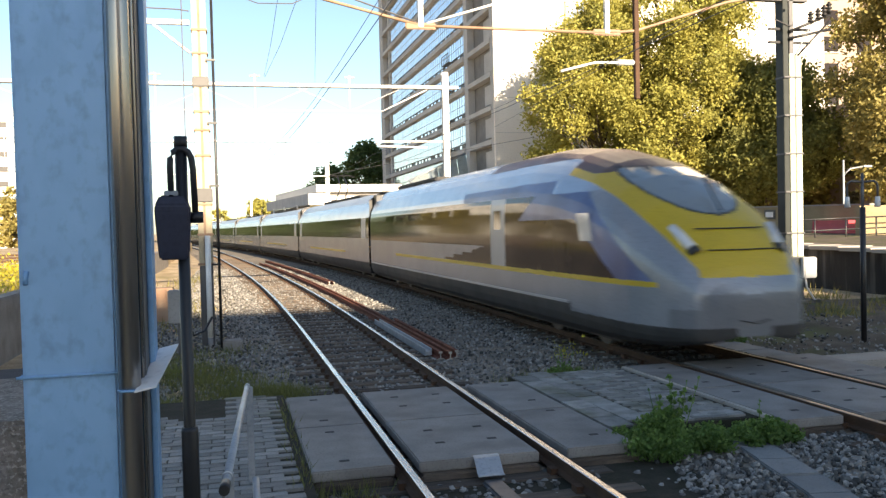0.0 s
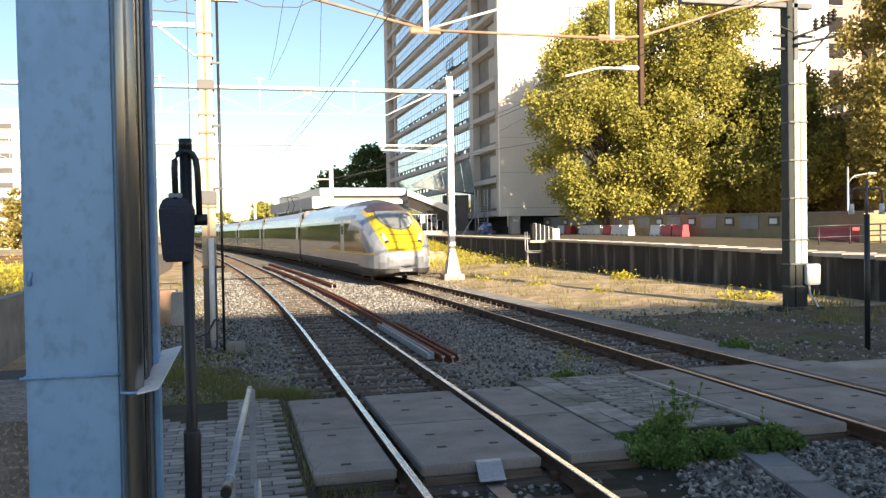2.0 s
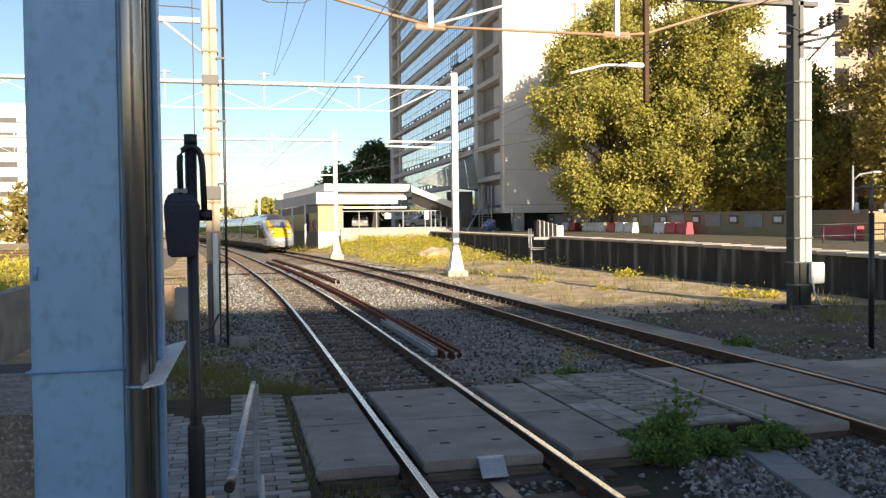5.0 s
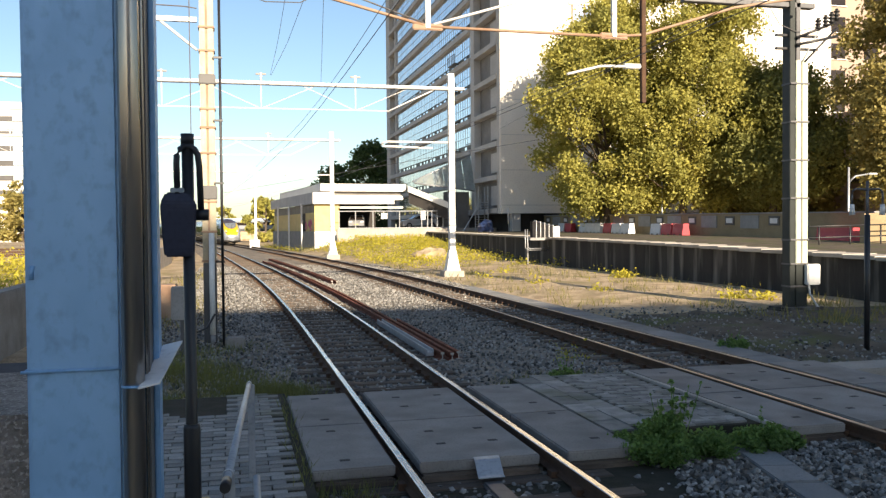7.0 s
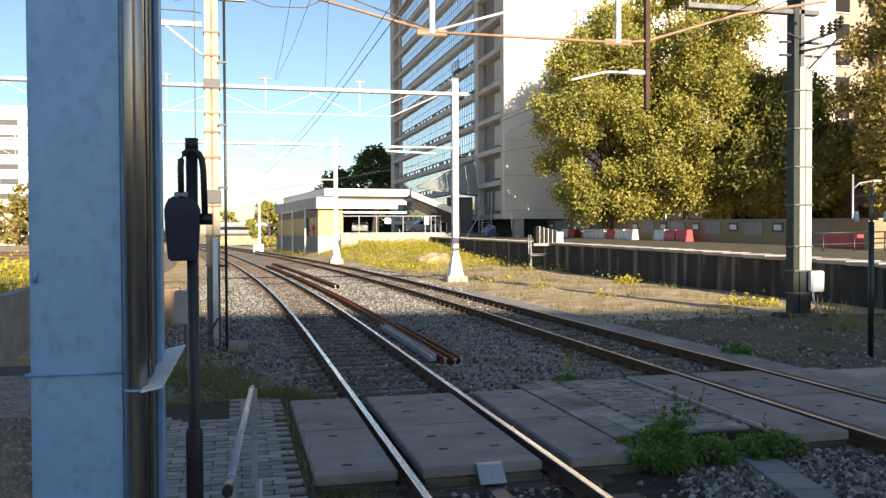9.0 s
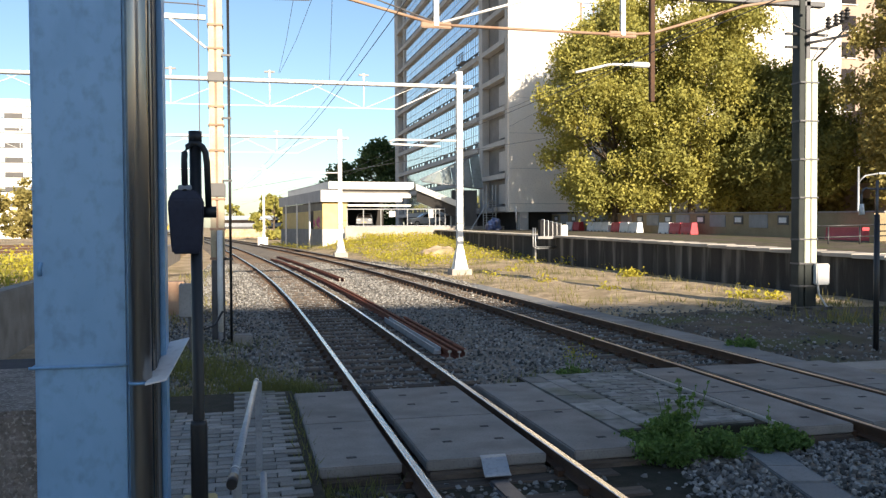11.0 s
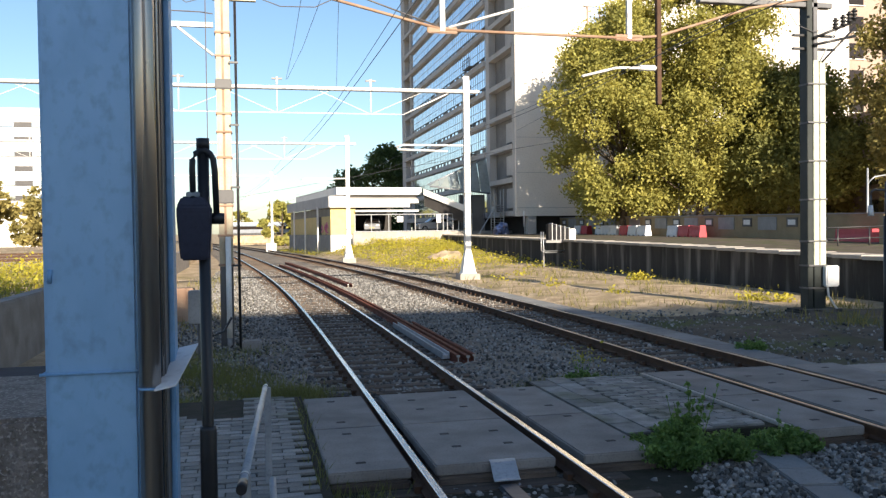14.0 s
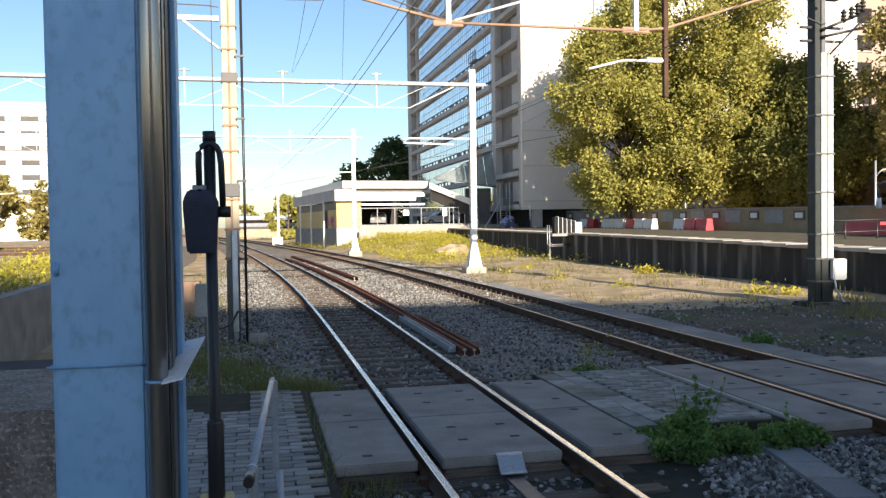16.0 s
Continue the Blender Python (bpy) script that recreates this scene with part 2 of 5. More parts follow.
def box(bm, x0, y0, z0, x1, y1, z1, bevel=0.0, mi=0):
    vs = [bm.verts.new((x, y, z)) for z in (z0, z1) for y in (y0, y1) for x in (x0, x1)]
    fs = [bm.faces.new([vs[i] for i in q]) for q in ((0, 2, 3, 1), (4, 5, 7, 6), (0, 1, 5, 4), (2, 6, 7, 3), (0, 4, 6, 2), (1, 3, 7, 5))]
    for f in fs:
        f.material_index = mi
    if bevel:
        bmesh.ops.bevel(bm, geom=list({e for f in fs for e in f.edges}), offset=bevel, segments=2, affect="EDGES")
    return bm


def B(*a, **k):
    return box(bmesh.new(), *a, **k)


def tube(bm, pts, r, seg=8, r2=None, caps=True):
    """A round bar through points; r may shrink to r2."""
    pts = [Vector(p) for p in pts]
    rings = []
    n = len(pts)
    for i, p in enumerate(pts):
        d = (pts[min(i + 1, n - 1)] - pts[max(i - 1, 0)]).normalized()
        u = d.cross(Vector((0, 0, 1)) if abs(d.z) < 0.9 else Vector((1, 0, 0))).normalized()
        v = d.cross(u)
        rr = r if r2 is None else r + (r2 - r) * i / max(1, n - 1)
        rings.append([bm.verts.new(p + rr * (math.cos(a) * u + math.sin(a) * v)) for a in (2 * math.pi * k / seg for k in range(seg))])
    for a, b in zip(rings, rings[1:]):
        for k in range(seg):
            f = bm.faces.new((a[k], a[(k + 1) % seg], b[(k + 1) % seg], b[k]))
            f.smooth = seg > 6
    if caps:
        bm.faces.new(rings[0][::-1])
        bm.faces.new(rings[-1])
    return bm


def T(pts, r, seg=8, r2=None):
    return tube(bmesh.new(), pts, r, seg, r2)


def prism(bm, profile, path, mi=0, close=True):
    """Sweeps a profile of (side, up) along a path of (x, y, z, yaw of the side axis)."""
    rings = []
    for x, y, z, a in path:
        c, s = math.cos(a), math.sin(a)
        rings.append([bm.verts.new((x + u * c, y + u * s, z + w)) for u, w in profile])
    m = len(profile)
    for a, b in zip(rings, rings[1:]):
        for k in range(m if close else m - 1):
            f = bm.faces.new((a[k], a[(k + 1) % m], b[(k + 1) % m], b[k]))
            f.material_index = mi
    if close:
        bm.faces.new(rings[0][::-1])
        bm.faces.new(rings[-1])
    return bm


def flat(bm, x0, y0, x1, y1, z):
    bm.faces.new([bm.verts.new(p) for p in ((x0, y0, z), (x1, y0, z), (x1, y1, z), (x0, y1, z))])
    return bm


# ---- the two running tracks: centre lines ----
def line_of(x0, ys, slopes):
    y = np.arange(-60.0, 700.0, 0.5)
    x = x0 - np.concatenate(([0.0], np.cumsum(np.interp(y[:-1] + 0.25, ys, slopes) * 0.5)))
    return y, x


LINE1 = line_of(2.35, (18, 35, 50, 70, 100, 130, 200, 400), (0, 0.030, 0.050, 0.060, 0.070, 0.085, 0.12, 0.2))
LINE2 = line_of(7.67, (20, 40, 60, 80, 105, 130, 160, 220, 400), (0, 0.032, 0.062, 0.080, 0.092, 0.108, 0.125, 0.16, 0.25))


def centre(line, y, side=0.0):
    """The point of a track at y, moved aside, and its yaw."""
    x = float(np.interp(y, *line))
    a = math.atan2(float(np.interp(y - 0.5, *line)) - float(np.interp(y + 0.5, *line)), 1.0)
    return x + side * math.cos(a), y + side * math.sin(a), a


def track_path(line, y0, y1, step, side, z):
    out = []
    y = y0
    while y <= y1 + 1e-6:
        x, yy, a = centre(line, y, side)
        out.append((x, yy, z, a))
        y += step
    return out


RAIL = [(-0.07, -0.15), (0.07, -0.15), (0.07, -0.138), (0.012, -0.12), (0.010, -0.045), (0.034, -0.036), (0.036, -0.006), (0.028, 0.0),
        (-0.028, 0.0), (-0.036, -0.006), (-0.034, -0.036), (-0.010, -0.045), (-0.012, -0.12), (-0.07, -0.138)]


def rail_mesh(line, y0, y1, side, head_key):
    bm = bmesh.new()
    path = track_path(line, y0, y1, 2.0 if y1 < 130 else 4.0, side, 0.0)
    prism(bm, RAIL, path)
    bmesh.ops.recalc_face_normals(bm, faces=bm.faces)
    bm.normal_update()
    for f in bm.faces:
        if f.normal.z > 0.7 and f.calc_center_median().z > -0.01:
            f.material_index = 1
    return bm


def build_track(name, line, y0, y1, head, label):
    tr = thing(name, label=label, category="railway track", group="running tracks", kind="structure")
    for side in (-0.7525, 0.7525):
        part("rail", rail_mesh(line, y0, y1, side, head), ["rail_side", head], tr, "steel rail with a worn shiny running head")
    sl = B(-1.28, -0.12, -0.30, 1.28, 0.12, -0.165, 0.012)
    first = part("sleeper", sl, "timber", tr)
    ys = np.arange(y0 + 0.3, min(y1, 95), 0.62)
    rng = random.Random(5)
    k = 0
    for y in ys:
        x, yy, a = centre(line, y)
        ob = first if k == 0 else first.copy()
        if k:
            scene.collection.objects.link(ob)
        ob.matrix_basis = pose(x + rng.uniform(-.02, .02), yy, rng.uniform(-.015, .0), 0, 0, math.degrees(a) + rng.uniform(-.6, .6))
        k += 1
    bm = bmesh.new()
    for y in ys:
        for side in (-0.7525, 0.7525):
            for o in (-0.085, 0.085):
                x, yy, a = centre(line, y, side + o)
                box(bm, x - 0.035, yy - 0.06, -0.17, x + 0.035, yy + 0.06, -0.105 + rng.uniform(-.01, .01))
    tagged(part("rail_clips", bm, "rail_side", tr, "rusty rail clips and base plates"), kind="stuff")
    return tr


M["asphalt"] = mat("asphalt", (0.075, 0.075, 0.08), (0.055, 0.055, 0.06), 0.9, scale=2, fine=60, bump=0.3, spec=0.3)
M["pebble"] = mat("exposed_aggregate", (0.27, 0.235, 0.21), (0.17, 0.145, 0.125), 0.9, scale=9, fine=55, bump=1.0, dist=0.025, col3=(0.36, 0.32, 0.29), scale3=50, cut3=(0.54, 0.62), spec=0.25)
M["train_grey"] = mat("silver_train_paint", (0.28, 0.30, 0.335), (0.24, 0.26, 0.295), 0.22, 0.15, scale=1, fine=30, bump=0.0, rvar=0.03, spec=0.35)
# Side paint darkened to stand in for shade on the low front.
M["train_bumper"] = mat("dark_grey_train_bumper", (0.15, 0.16, 0.18), (0.12, 0.13, 0.145), 0.4, scale=1, fine=30, bump=0.0, rvar=0.03)
# Lighter, bluer silver: the sky sheen is mixed into the colour.
M["train_shoulder"] = mat("silver_blue_train_paint", (0.40, 0.46, 0.54), (0.34, 0.40, 0.48), 0.22, 0.4, scale=1, fine=30, bump=0.0, rvar=0.03)
M["train_light"] = mat("light_grey_train_paint", (0.38, 0.40, 0.43), (0.33, 0.35, 0.38), 0.32, 0.1, scale=1, fine=30, bump=0.0, rvar=0.03)
M["train_blue"] = mat("blue_train_paint", (0.12, 0.17, 0.34), (0.075, 0.095, 0.20), 0.3, 0.0, scale=0.8, fine=30, bump=0.0, rvar=0.03, spec=0.3)
M["train_yellow"] = mat("yellow_train_paint", (0.58, 0.40, 0.02), (0.52, 0.36, 0.02), 0.3, scale=1, fine=30, bump=0.0, rvar=0.03)
M["train_roof"] = mat("brown_train_roof", (0.075, 0.04, 0.032), (0.05, 0.03, 0.03), 0.35, scale=1.2, fine=30, bump=0.0)
M["train_band"] = mat("dark_train_band", (0.030, 0.024, 0.026), (0.06, 0.045, 0.038), 0.10, scale=0.9, fine=20, bump=0.0, spec=0.25, rvar=0.04)
for key in ("train_band", "trainglass"):
    M[key].node_tree.nodes["Principled BSDF"].inputs["IOR"].default_value = 1.42
# Near-black tone; on the skirt it carries the shade under the train.
M["train_skirt"] = mat("dirty_train_skirt", (0.038, 0.036, 0.035), (0.024, 0.022, 0.021), 0.7, scale=1.5, fine=30, bump=0.05)
M["lens"] = glassmat("headlight_lens", (0.70, 0.69, 0.68))
M["wheel"] = mat("wheel_steel", (0.20, 0.18, 0.16), (0.12, 0.10, 0.09), 0.5, 0.6, scale=3, fine=30, bump=0.05)
M["carwhite"] = mat("white_car_paint", (0.70, 0.70, 0.71), (0.66, 0.66, 0.67), 0.25, scale=1, fine=30, bump=0.0)
M["carsilver"] = mat("silver_car_paint", (0.36, 0.37, 0.39), (0.32, 0.33, 0.35), 0.3, 0.4, scale=1, fine=30, bump=0.0)
M["bluecoach"] = mat("blue_coach_paint", (0.03, 0.05, 0.13), (0.025, 0.04, 0.1), 0.35, scale=1, fine=20, bump=0.0)
M["pinkwall"] = mat("pinkish_render", (0.37, 0.29, 0.235), (0.32, 0.25, 0.20), 0.9, scale=0.4, fine=8, bump=0.05, spec=0.2)
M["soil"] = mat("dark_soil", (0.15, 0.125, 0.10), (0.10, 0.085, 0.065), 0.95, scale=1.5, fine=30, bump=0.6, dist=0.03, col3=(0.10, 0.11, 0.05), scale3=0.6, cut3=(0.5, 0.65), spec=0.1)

# ---- ground ----
ground = tagged(part("ground", flat(bmesh.new(), -1500, -600, 1500, 2500, -0.34), "ground"), "dry brown earth with sparse weeds round the tracks", "ground", kind="structure")


def sheet(name, xs, ys, height, key):
    """A ground sheet; xs(y) gives its two sides, height(x, y) its level."""
    bm = bmesh.new()
    rows = []
    for y in ys:
        a, b = xs(y)
        rows.append([bm.verts.new((a + (b - a) * k / 60, y, height(a + (b - a) * k / 60, y, k / 60))) for k in range(61)])
    for r0, r1 in zip(rows, rows[1:]):
        for k in range(60):
            bm.faces.new((r0[k], r0[k + 1], r1[k + 1], r1[k]))
    return part(name, bm, key, None, smooth=True)


def bed_height(x, y, u):
    e = min(u, 1 - u) * 24
    return (-0.20 if e > 1 else -0.20 - 0.10 * (2 - e)) + 0.025 * noise.noise((x * 0.9, y * 0.9, 0))


def mound(y):
    """How far the verge has risen towards the station building."""
    k = min(1.0, max(0.0, (y - 48) / 38))
    return 1.45 * k * k * (1.6 - 0.6 * k)


def verge_at(x, y):
    c = centre(LINE2, y)[0] + 2.6
    return verge_height(x, y, max(0.06, (x - c) / (20.2 - c)))


def verge_height(x, y, u):
    rise = mound(y) * min(1.0, u * 2.2)
    rise += 0.09 * max(0.0, 1 - abs(x - 12.6 - 0.02 * y) / 0.35) + 0.08 * max(0.0, 1 - abs(x - 15.2 - 0.02 * y) / 0.3)
    return -0.235 + rise + 0.05 * noise.noise((x * 0.4, y * 0.3, 3)) + 0.02 * noise.noise((x * 1.7, y * 1.7, 7)) - (0.06 if u < 0.05 else 0)


YS = [*np.arange(-30, 60, 1.0), *np.arange(60, 420, 5.0)]
tagged(sheet("ballast_bed", lambda y: (centre(LINE1, y)[0] - 2.6, centre(LINE2, y)[0] + 2.8), YS, bed_height, "ballast"), "grey and brown crushed stone ballast under the tracks", "ballast", kind="structure")
tagged(sheet("verge", lambda y: (centre(LINE2, y)[0] + 2.6, 20.2), np.arange(22.2, 92, 0.8), verge_height, "ground"), "dry bare earth verge between track and platform wall", "verge", kind="structure")
# Darker earth carries part of the shade on this stretch of verge.
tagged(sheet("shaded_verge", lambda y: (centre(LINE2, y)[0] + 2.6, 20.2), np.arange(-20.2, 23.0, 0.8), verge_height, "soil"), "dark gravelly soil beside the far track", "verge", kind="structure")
build_track("railway_track_near", LINE1, -8, 320, "rail_head", "curved railway track with shiny rails on timber sleepers")
build_track("railway_track_far", LINE2, -8, 420, "rail_head_dull", "curved railway track with brown rails on timber sleepers")

heap = tagged(new("earth_heap", bpy.data.meshes.new("earth_heap")), "small heap of bare brown earth on the verge", "earth heap")
bm = bmesh.new()
bmesh.ops.create_icosphere(bm, subdivisions=4, radius=1.0)
for v in bm.verts:
    v.co = Vector((v.co.x * 1.5, v.co.y * 1.3, v.co.z * 0.75)) * (1 + 0.25 * noise.noise(v.co * 1.7) + 0.06 * noise.noise(v.co * 6))
bm.to_mesh(heap.data)
bm.free()
heap.data.materials.append(M["ground"])
heap.matrix_basis = pose(14.3, 61.5, verge_at(14.3, 61.5) - 0.05)

# raised left side
tagged(part("bank", B(-160, 17, -0.5, -4.9, 125, 0.80), "ground"), "raised earth bank with weeds beside the left tracks", "bank", kind="structure")
tagged(part("low_wall", B(-4.9, 16.5, -0.4, -4.55, 70, 1.02, 0.03), "concrete"), "low grey concrete retaining wall of the bank", "wall", kind="structure")
tagged(part("road", flat(bmesh.new(), -60, -20, -2.2, 16.4, -0.05), "asphalt"), "dark asphalt road at the crossing", "road", kind="structure")
tagged(part("pebble_block", B(-6, 3.9, -0.05, -0.74, 5.12, 1.50, 0.02), "pebble"), "exposed aggregate concrete block beside the steel column", "concrete block")
for k, (ya, dx) in enumerate(((52, 0), (60, 0), (69, 0))):
    t = thing("siding_track", label="rusty siding track on the raised bank", category="railway track", group="siding tracks", kind="structure")
    for o in (0, 1.5):
        part("rail", B(-75, ya + o - 0.035, 0.80, -7 - k * 2, ya + o + 0.035, 0.96), "rail_side", t)
    tagged(part("ballast_strip", B(-75, ya - 0.8, 0.80, -7 - k * 2, ya + 2.3, 0.84), "ballast", t), kind="structure")


# ---- crossing panels ----
def panel(x0, x1, cuts, holes, label):
    """Slabs between the cuts; holes: (x, y) of the lifting slots."""
    cr = thing("crossing_panel", label=label, category="crossing panel", group="crossing panels")
    for ya, yb in zip(cuts, cuts[1:]):
        s = part("slab", B(x0, ya + 0.006, -0.11, x1, yb - 0.006, -0.004, 0.014), "concrete", cr)
        for hx, hy in holes:
            if ya < hy < yb:
                # Slots are no holes: dark plates whose colour stands in for their shade.
                part("lifting_slot", B(hx - 0.05, hy - 0.03, -0.02, hx + 0.05, hy + 0.03, -0.001), "darkin", s, "black lifting slot")
    return cr


NEAR, FAR = (8.02, 9.87, 11.76), (8.33, 10.34, 12.36)
panel(0.70, 1.50, NEAR, [(1.05, y) for y in (8.33, 9.57, 10.18, 11.45)], "grey concrete level crossing panel beside the rail")
panel(1.74, 2.97, NEAR, [(x, y) for x in (2.11, 2.68) for y in (8.70, 9.27, 10.65, 11.25)], "grey concrete level crossing panel between the rails")
panel(3.27, 4.04, NEAR, [(3.76, y) for y in (8.48, 9.75, 10.41, 11.52)], "grey concrete level crossing panel beside the rail")
panel(6.04, 6.80, FAR, [(6.45, y) for y in (8.75, 9.95, 10.7, 11.95)], "brownish concrete crossing panel beside the far track")
panel(7.05, 8.29, FAR, [(x, y) for x in (7.4, 7.95) for y in (9.0, 9.6, 11.0, 11.6)], "brownish concrete crossing panel between the far rails")
panel(8.56, 9.45, FAR, [(9.0, y) for y in (8.75, 9.95, 10.7, 11.95)], "brownish concrete crossing panel beside the far track")
es = thing("edge_strip", label="pale worn concrete edging beside the far panels", category="edging", kind="structure")
for k in range(4):
    part("edging", B(5.955, 8.5 + k * 0.96, -0.2, 6.03, 9.45 + k * 0.96, 0.002 - 0.004 * (k % 2), 0.008), "platform_edge", es)
for x0, x1 in ((6.06, 6.78), (7.07, 8.27), (8.58, 9.43)):
    tagged(part("panel_support", B(x0, 8.30, -0.42, x1, 8.6, -0.115, 0.02), "timber"), "dark timber under the crossing panel edge", "timber", kind="structure")
for x0, x1, ya in ((0.72, 1.48, 7.99), (1.75, 2.96, 7.99), (3.28, 4.04, 7.99)):
    tagged(part("panel_support", B(x0, ya - 0.02, -0.42, x1, ya + 0.3, -0.115, 0.02), "timber"), "dark timber under the crossing panel edge", "timber", kind="structure")
dr = thing("ramp_plate", label="small bent galvanised steel plate between the rails", category="steel plate")
bm = bmesh.new()
prism(bm, [(-0.13, 0.0), (0.13, 0.0), (0.13, 0.008), (-0.13, 0.008)], [(2.415, 8.06, 0.0, 0), (2.41, 8.0, -0.012, 0), (2.38, 7.78, -0.11, 0), (2.38, 7.74, -0.12, 0)])
part("plate", bm, "zinc", dr)
tagged(part("cable_trough", B(2.28, 4.0, -0.30, 2.48, 7.76, -0.15, 0.02), "galv_dark"), "dark steel cable trough between the rails", "cable trough")

tagged(part("dirt_pit", B(0.62, 3.5, -0.30, 4.35, 7.98, -0.185), "joint"), "dark damp soil below the crossing edge", "soil", kind="structure")

# ---- spare rails lying between the tracks ----
for off, y0, y1, lab in ((1.40, 15.25, 64, ""), (1.56, 15.15, 62, ""), (1.72, 15.3, 22, ""), (2.26, 37.5, 69, ""), (2.42, 37.2, 68, "")):
    sr = thing("spare_rail", label="red rusty spare rail lying on the ballast", category="rail", group="spare rails")
    bm = bmesh.new()
    prism(bm, RAIL, track_path(LINE1, y0, y1, 2.0, off, -0.03))
    bm.faces.ensure_lookup_table()
    bm.faces[-2].material_index = 1
    part("rail", bm, ["rust", "platform_edge"], sr)
ch = thing("steel_channel", label="grey galvanised channel lying along the spare rails", category="steel channel")
bm = bmesh.new()
prism(bm, [(-0.07, -0.19), (0.07, -0.19), (0.07, -0.06), (0.05, -0.06), (0.05, -0.12), (-0.05, -0.12), (-0.05, -0.06), (-0.07, -0.06)], track_path(LINE1, 15.7, 21.3, 1.4, 1.27, 0.03))
part("channel", bm, "zinc", ch)

# ---- concrete walk strip and trough lids ----
cs = thing("walkway", label="flat grey concrete walkway beside the far track", category="walkway", kind="structure")
for k in range(24):
    y = 12.1 + k * 1.0
    if y < 34:
        c = centre(LINE2, y)[0]
        part("slab", B(c + 1.5, y, -0.30, c + 2.2, y + 0.992, -0.19 + 0.003 * (k % 3), 0.01), "concrete_lid", cs)
tl = thing("cable_trough_lids", (5.57, 8.62, 0), rz=-12.0, label="row of grey concrete cable trough lids in the gravel", category="trough lids", kind="structure")
for k in range(9):
    part("lid", B(-0.20 + 0.02 * (k % 2), -0.55 * (k + 1) + 0.014, -0.24, 0.20 + 0.02 * (k % 2), -0.55 * k, -0.178 + 0.006 * (k % 3), 0.012), "concrete_lid", tl)

tagged(part("concrete_pad", B(9.9, 12.0, -0.3, 14.0, 12.75, -0.13, 0.02), "platform_edge"), "pale concrete pad beside the far crossing", "concrete pad", kind="structure")

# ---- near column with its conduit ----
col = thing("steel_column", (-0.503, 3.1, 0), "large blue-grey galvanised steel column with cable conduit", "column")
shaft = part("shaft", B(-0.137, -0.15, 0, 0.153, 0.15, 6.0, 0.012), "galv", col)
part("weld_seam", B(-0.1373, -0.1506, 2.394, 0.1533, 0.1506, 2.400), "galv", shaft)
cond = part("conduit", T([(0.187, -0.165, 0), (0.187, -0.165, 6.0)], 0.035, 24), "stainless", col, "brown-tinted stainless conduit")
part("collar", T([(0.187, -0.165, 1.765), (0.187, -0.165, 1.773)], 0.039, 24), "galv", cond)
part("channel", B(0.205, -0.10, 0, 0.232, 0.12, 6.0, 0.004), "galv_dark", col, "dark weathered channel")
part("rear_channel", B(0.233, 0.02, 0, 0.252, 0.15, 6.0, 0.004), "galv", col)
part("channel_rib", T([(0.222, -0.106, 0), (0.222, -0.106, 6)], 0.006, 8), "stainless", col)
strap = bmesh.new()
tube(strap, [(-0.152, -0.158, 1.826), (0.155, -0.158, 1.826)], 0.005, 8)
tube(strap, [(-0.142, -0.158, 1.826), (-0.142, 0.16, 1.826)], 0.005, 8)
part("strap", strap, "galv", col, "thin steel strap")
plate = bmesh.new()
prism(plate, [(0.0, 0.0), (0.068, 0.014), (0.068, 0.020), (0.0, 0.006)], [(0.205, -0.22, 1.765, 0.0), (0.255, 0.16, 1.85, 0.0)])
# White stands in for sky light on the galvanised plate's upper face.
part("bracket_plate", plate, "whiteplastic", col, "sloping galvanised bracket plate")
for hz, hx, hr in ((2.143, -0.113, 0.012),):
    dent = bmesh.new()
    tube(dent, [(hx, -0.1506, hz + 0.022), (hx - 0.004, -0.1516, hz), (hx - 0.004, -0.1506, hz - 0.022)], 0.008, 8)
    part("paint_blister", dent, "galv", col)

# ---- black post with the hose loop ----
gp = thing("gooseneck_post", (-0.184, 3.97, -0.014), "black steel post with looped hose and dark blue box", "post")
post = part("post", T([(0, 0, 0), (0, 0, 2.68)], 0.026, 16), "black", gp)
part("post_cap", T([(0, 0, 2.665), (0, 0, 2.715)], 0.029, 16), "black", post)
part("lower_sleeve", T([(0, 0, 0), (0, 0, 1.40), (0, 0, 1.42)], 0.040, 16, 0.034), "black", gp)
loop = [(-0.045, -0.02, 2.44), (-0.047, -0.02, 2.58)] + [(-0.047 + 0.047 * (1 - math.cos(a)), -0.02, 2.60 + 0.06 * math.sin(a)) for a in (0.3, 0.8, 1.3, 1.8, 2.3, 2.8)] + [(0.05, -0.02, 2.57), (0.055, -0.01, 2.36)]
part("hose", T(loop, 0.014, 12), "black", gp, "black rubber hose loop")
bm = bmesh.new()
v = [[bm.verts.new((x * s + o, y * s, z)) for x, y in ((-0.082, -0.055), (0.07, -0.055), (0.07, 0.055), (-0.082, 0.055))] for s, o, z in ((0.80, -0.035, 2.17), (0.86, -0.035, 2.20), (1.0, -0.035, 2.38), (0.98, -0.035, 2.41), (0.6, -0.045, 2.455))]
for a, b in zip(v, v[1:]):
    for k in range(4):
        bm.faces.new((a[k], a[(k + 1) % 4], b[(k + 1) % 4], b[k]))
bm.faces.new(v[0][::-1])
bm.faces.new(v[-1])
bmesh.ops.bevel(bm, geom=bm.edges[:], offset=0.008, segments=2, affect="EDGES")
bx = part("box", bm, "darkblue", gp, "dark blue tapered plastic box")
part("box_neck", B(-0.075, -0.035, 2.452, -0.015, 0.035, 2.475, 0.004), "zinc", bx)
part("side_knob", T([(0.03, -0.01, 2.355), (0.088, -0.01, 2.355)], 0.026, 14), "black", gp)
part("yellow_cap", B(-0.075, -0.07, 1.025, 0.075, 0.07, 1.065, 0.006), "yellowwall", gp, "yellow painted cap plate")

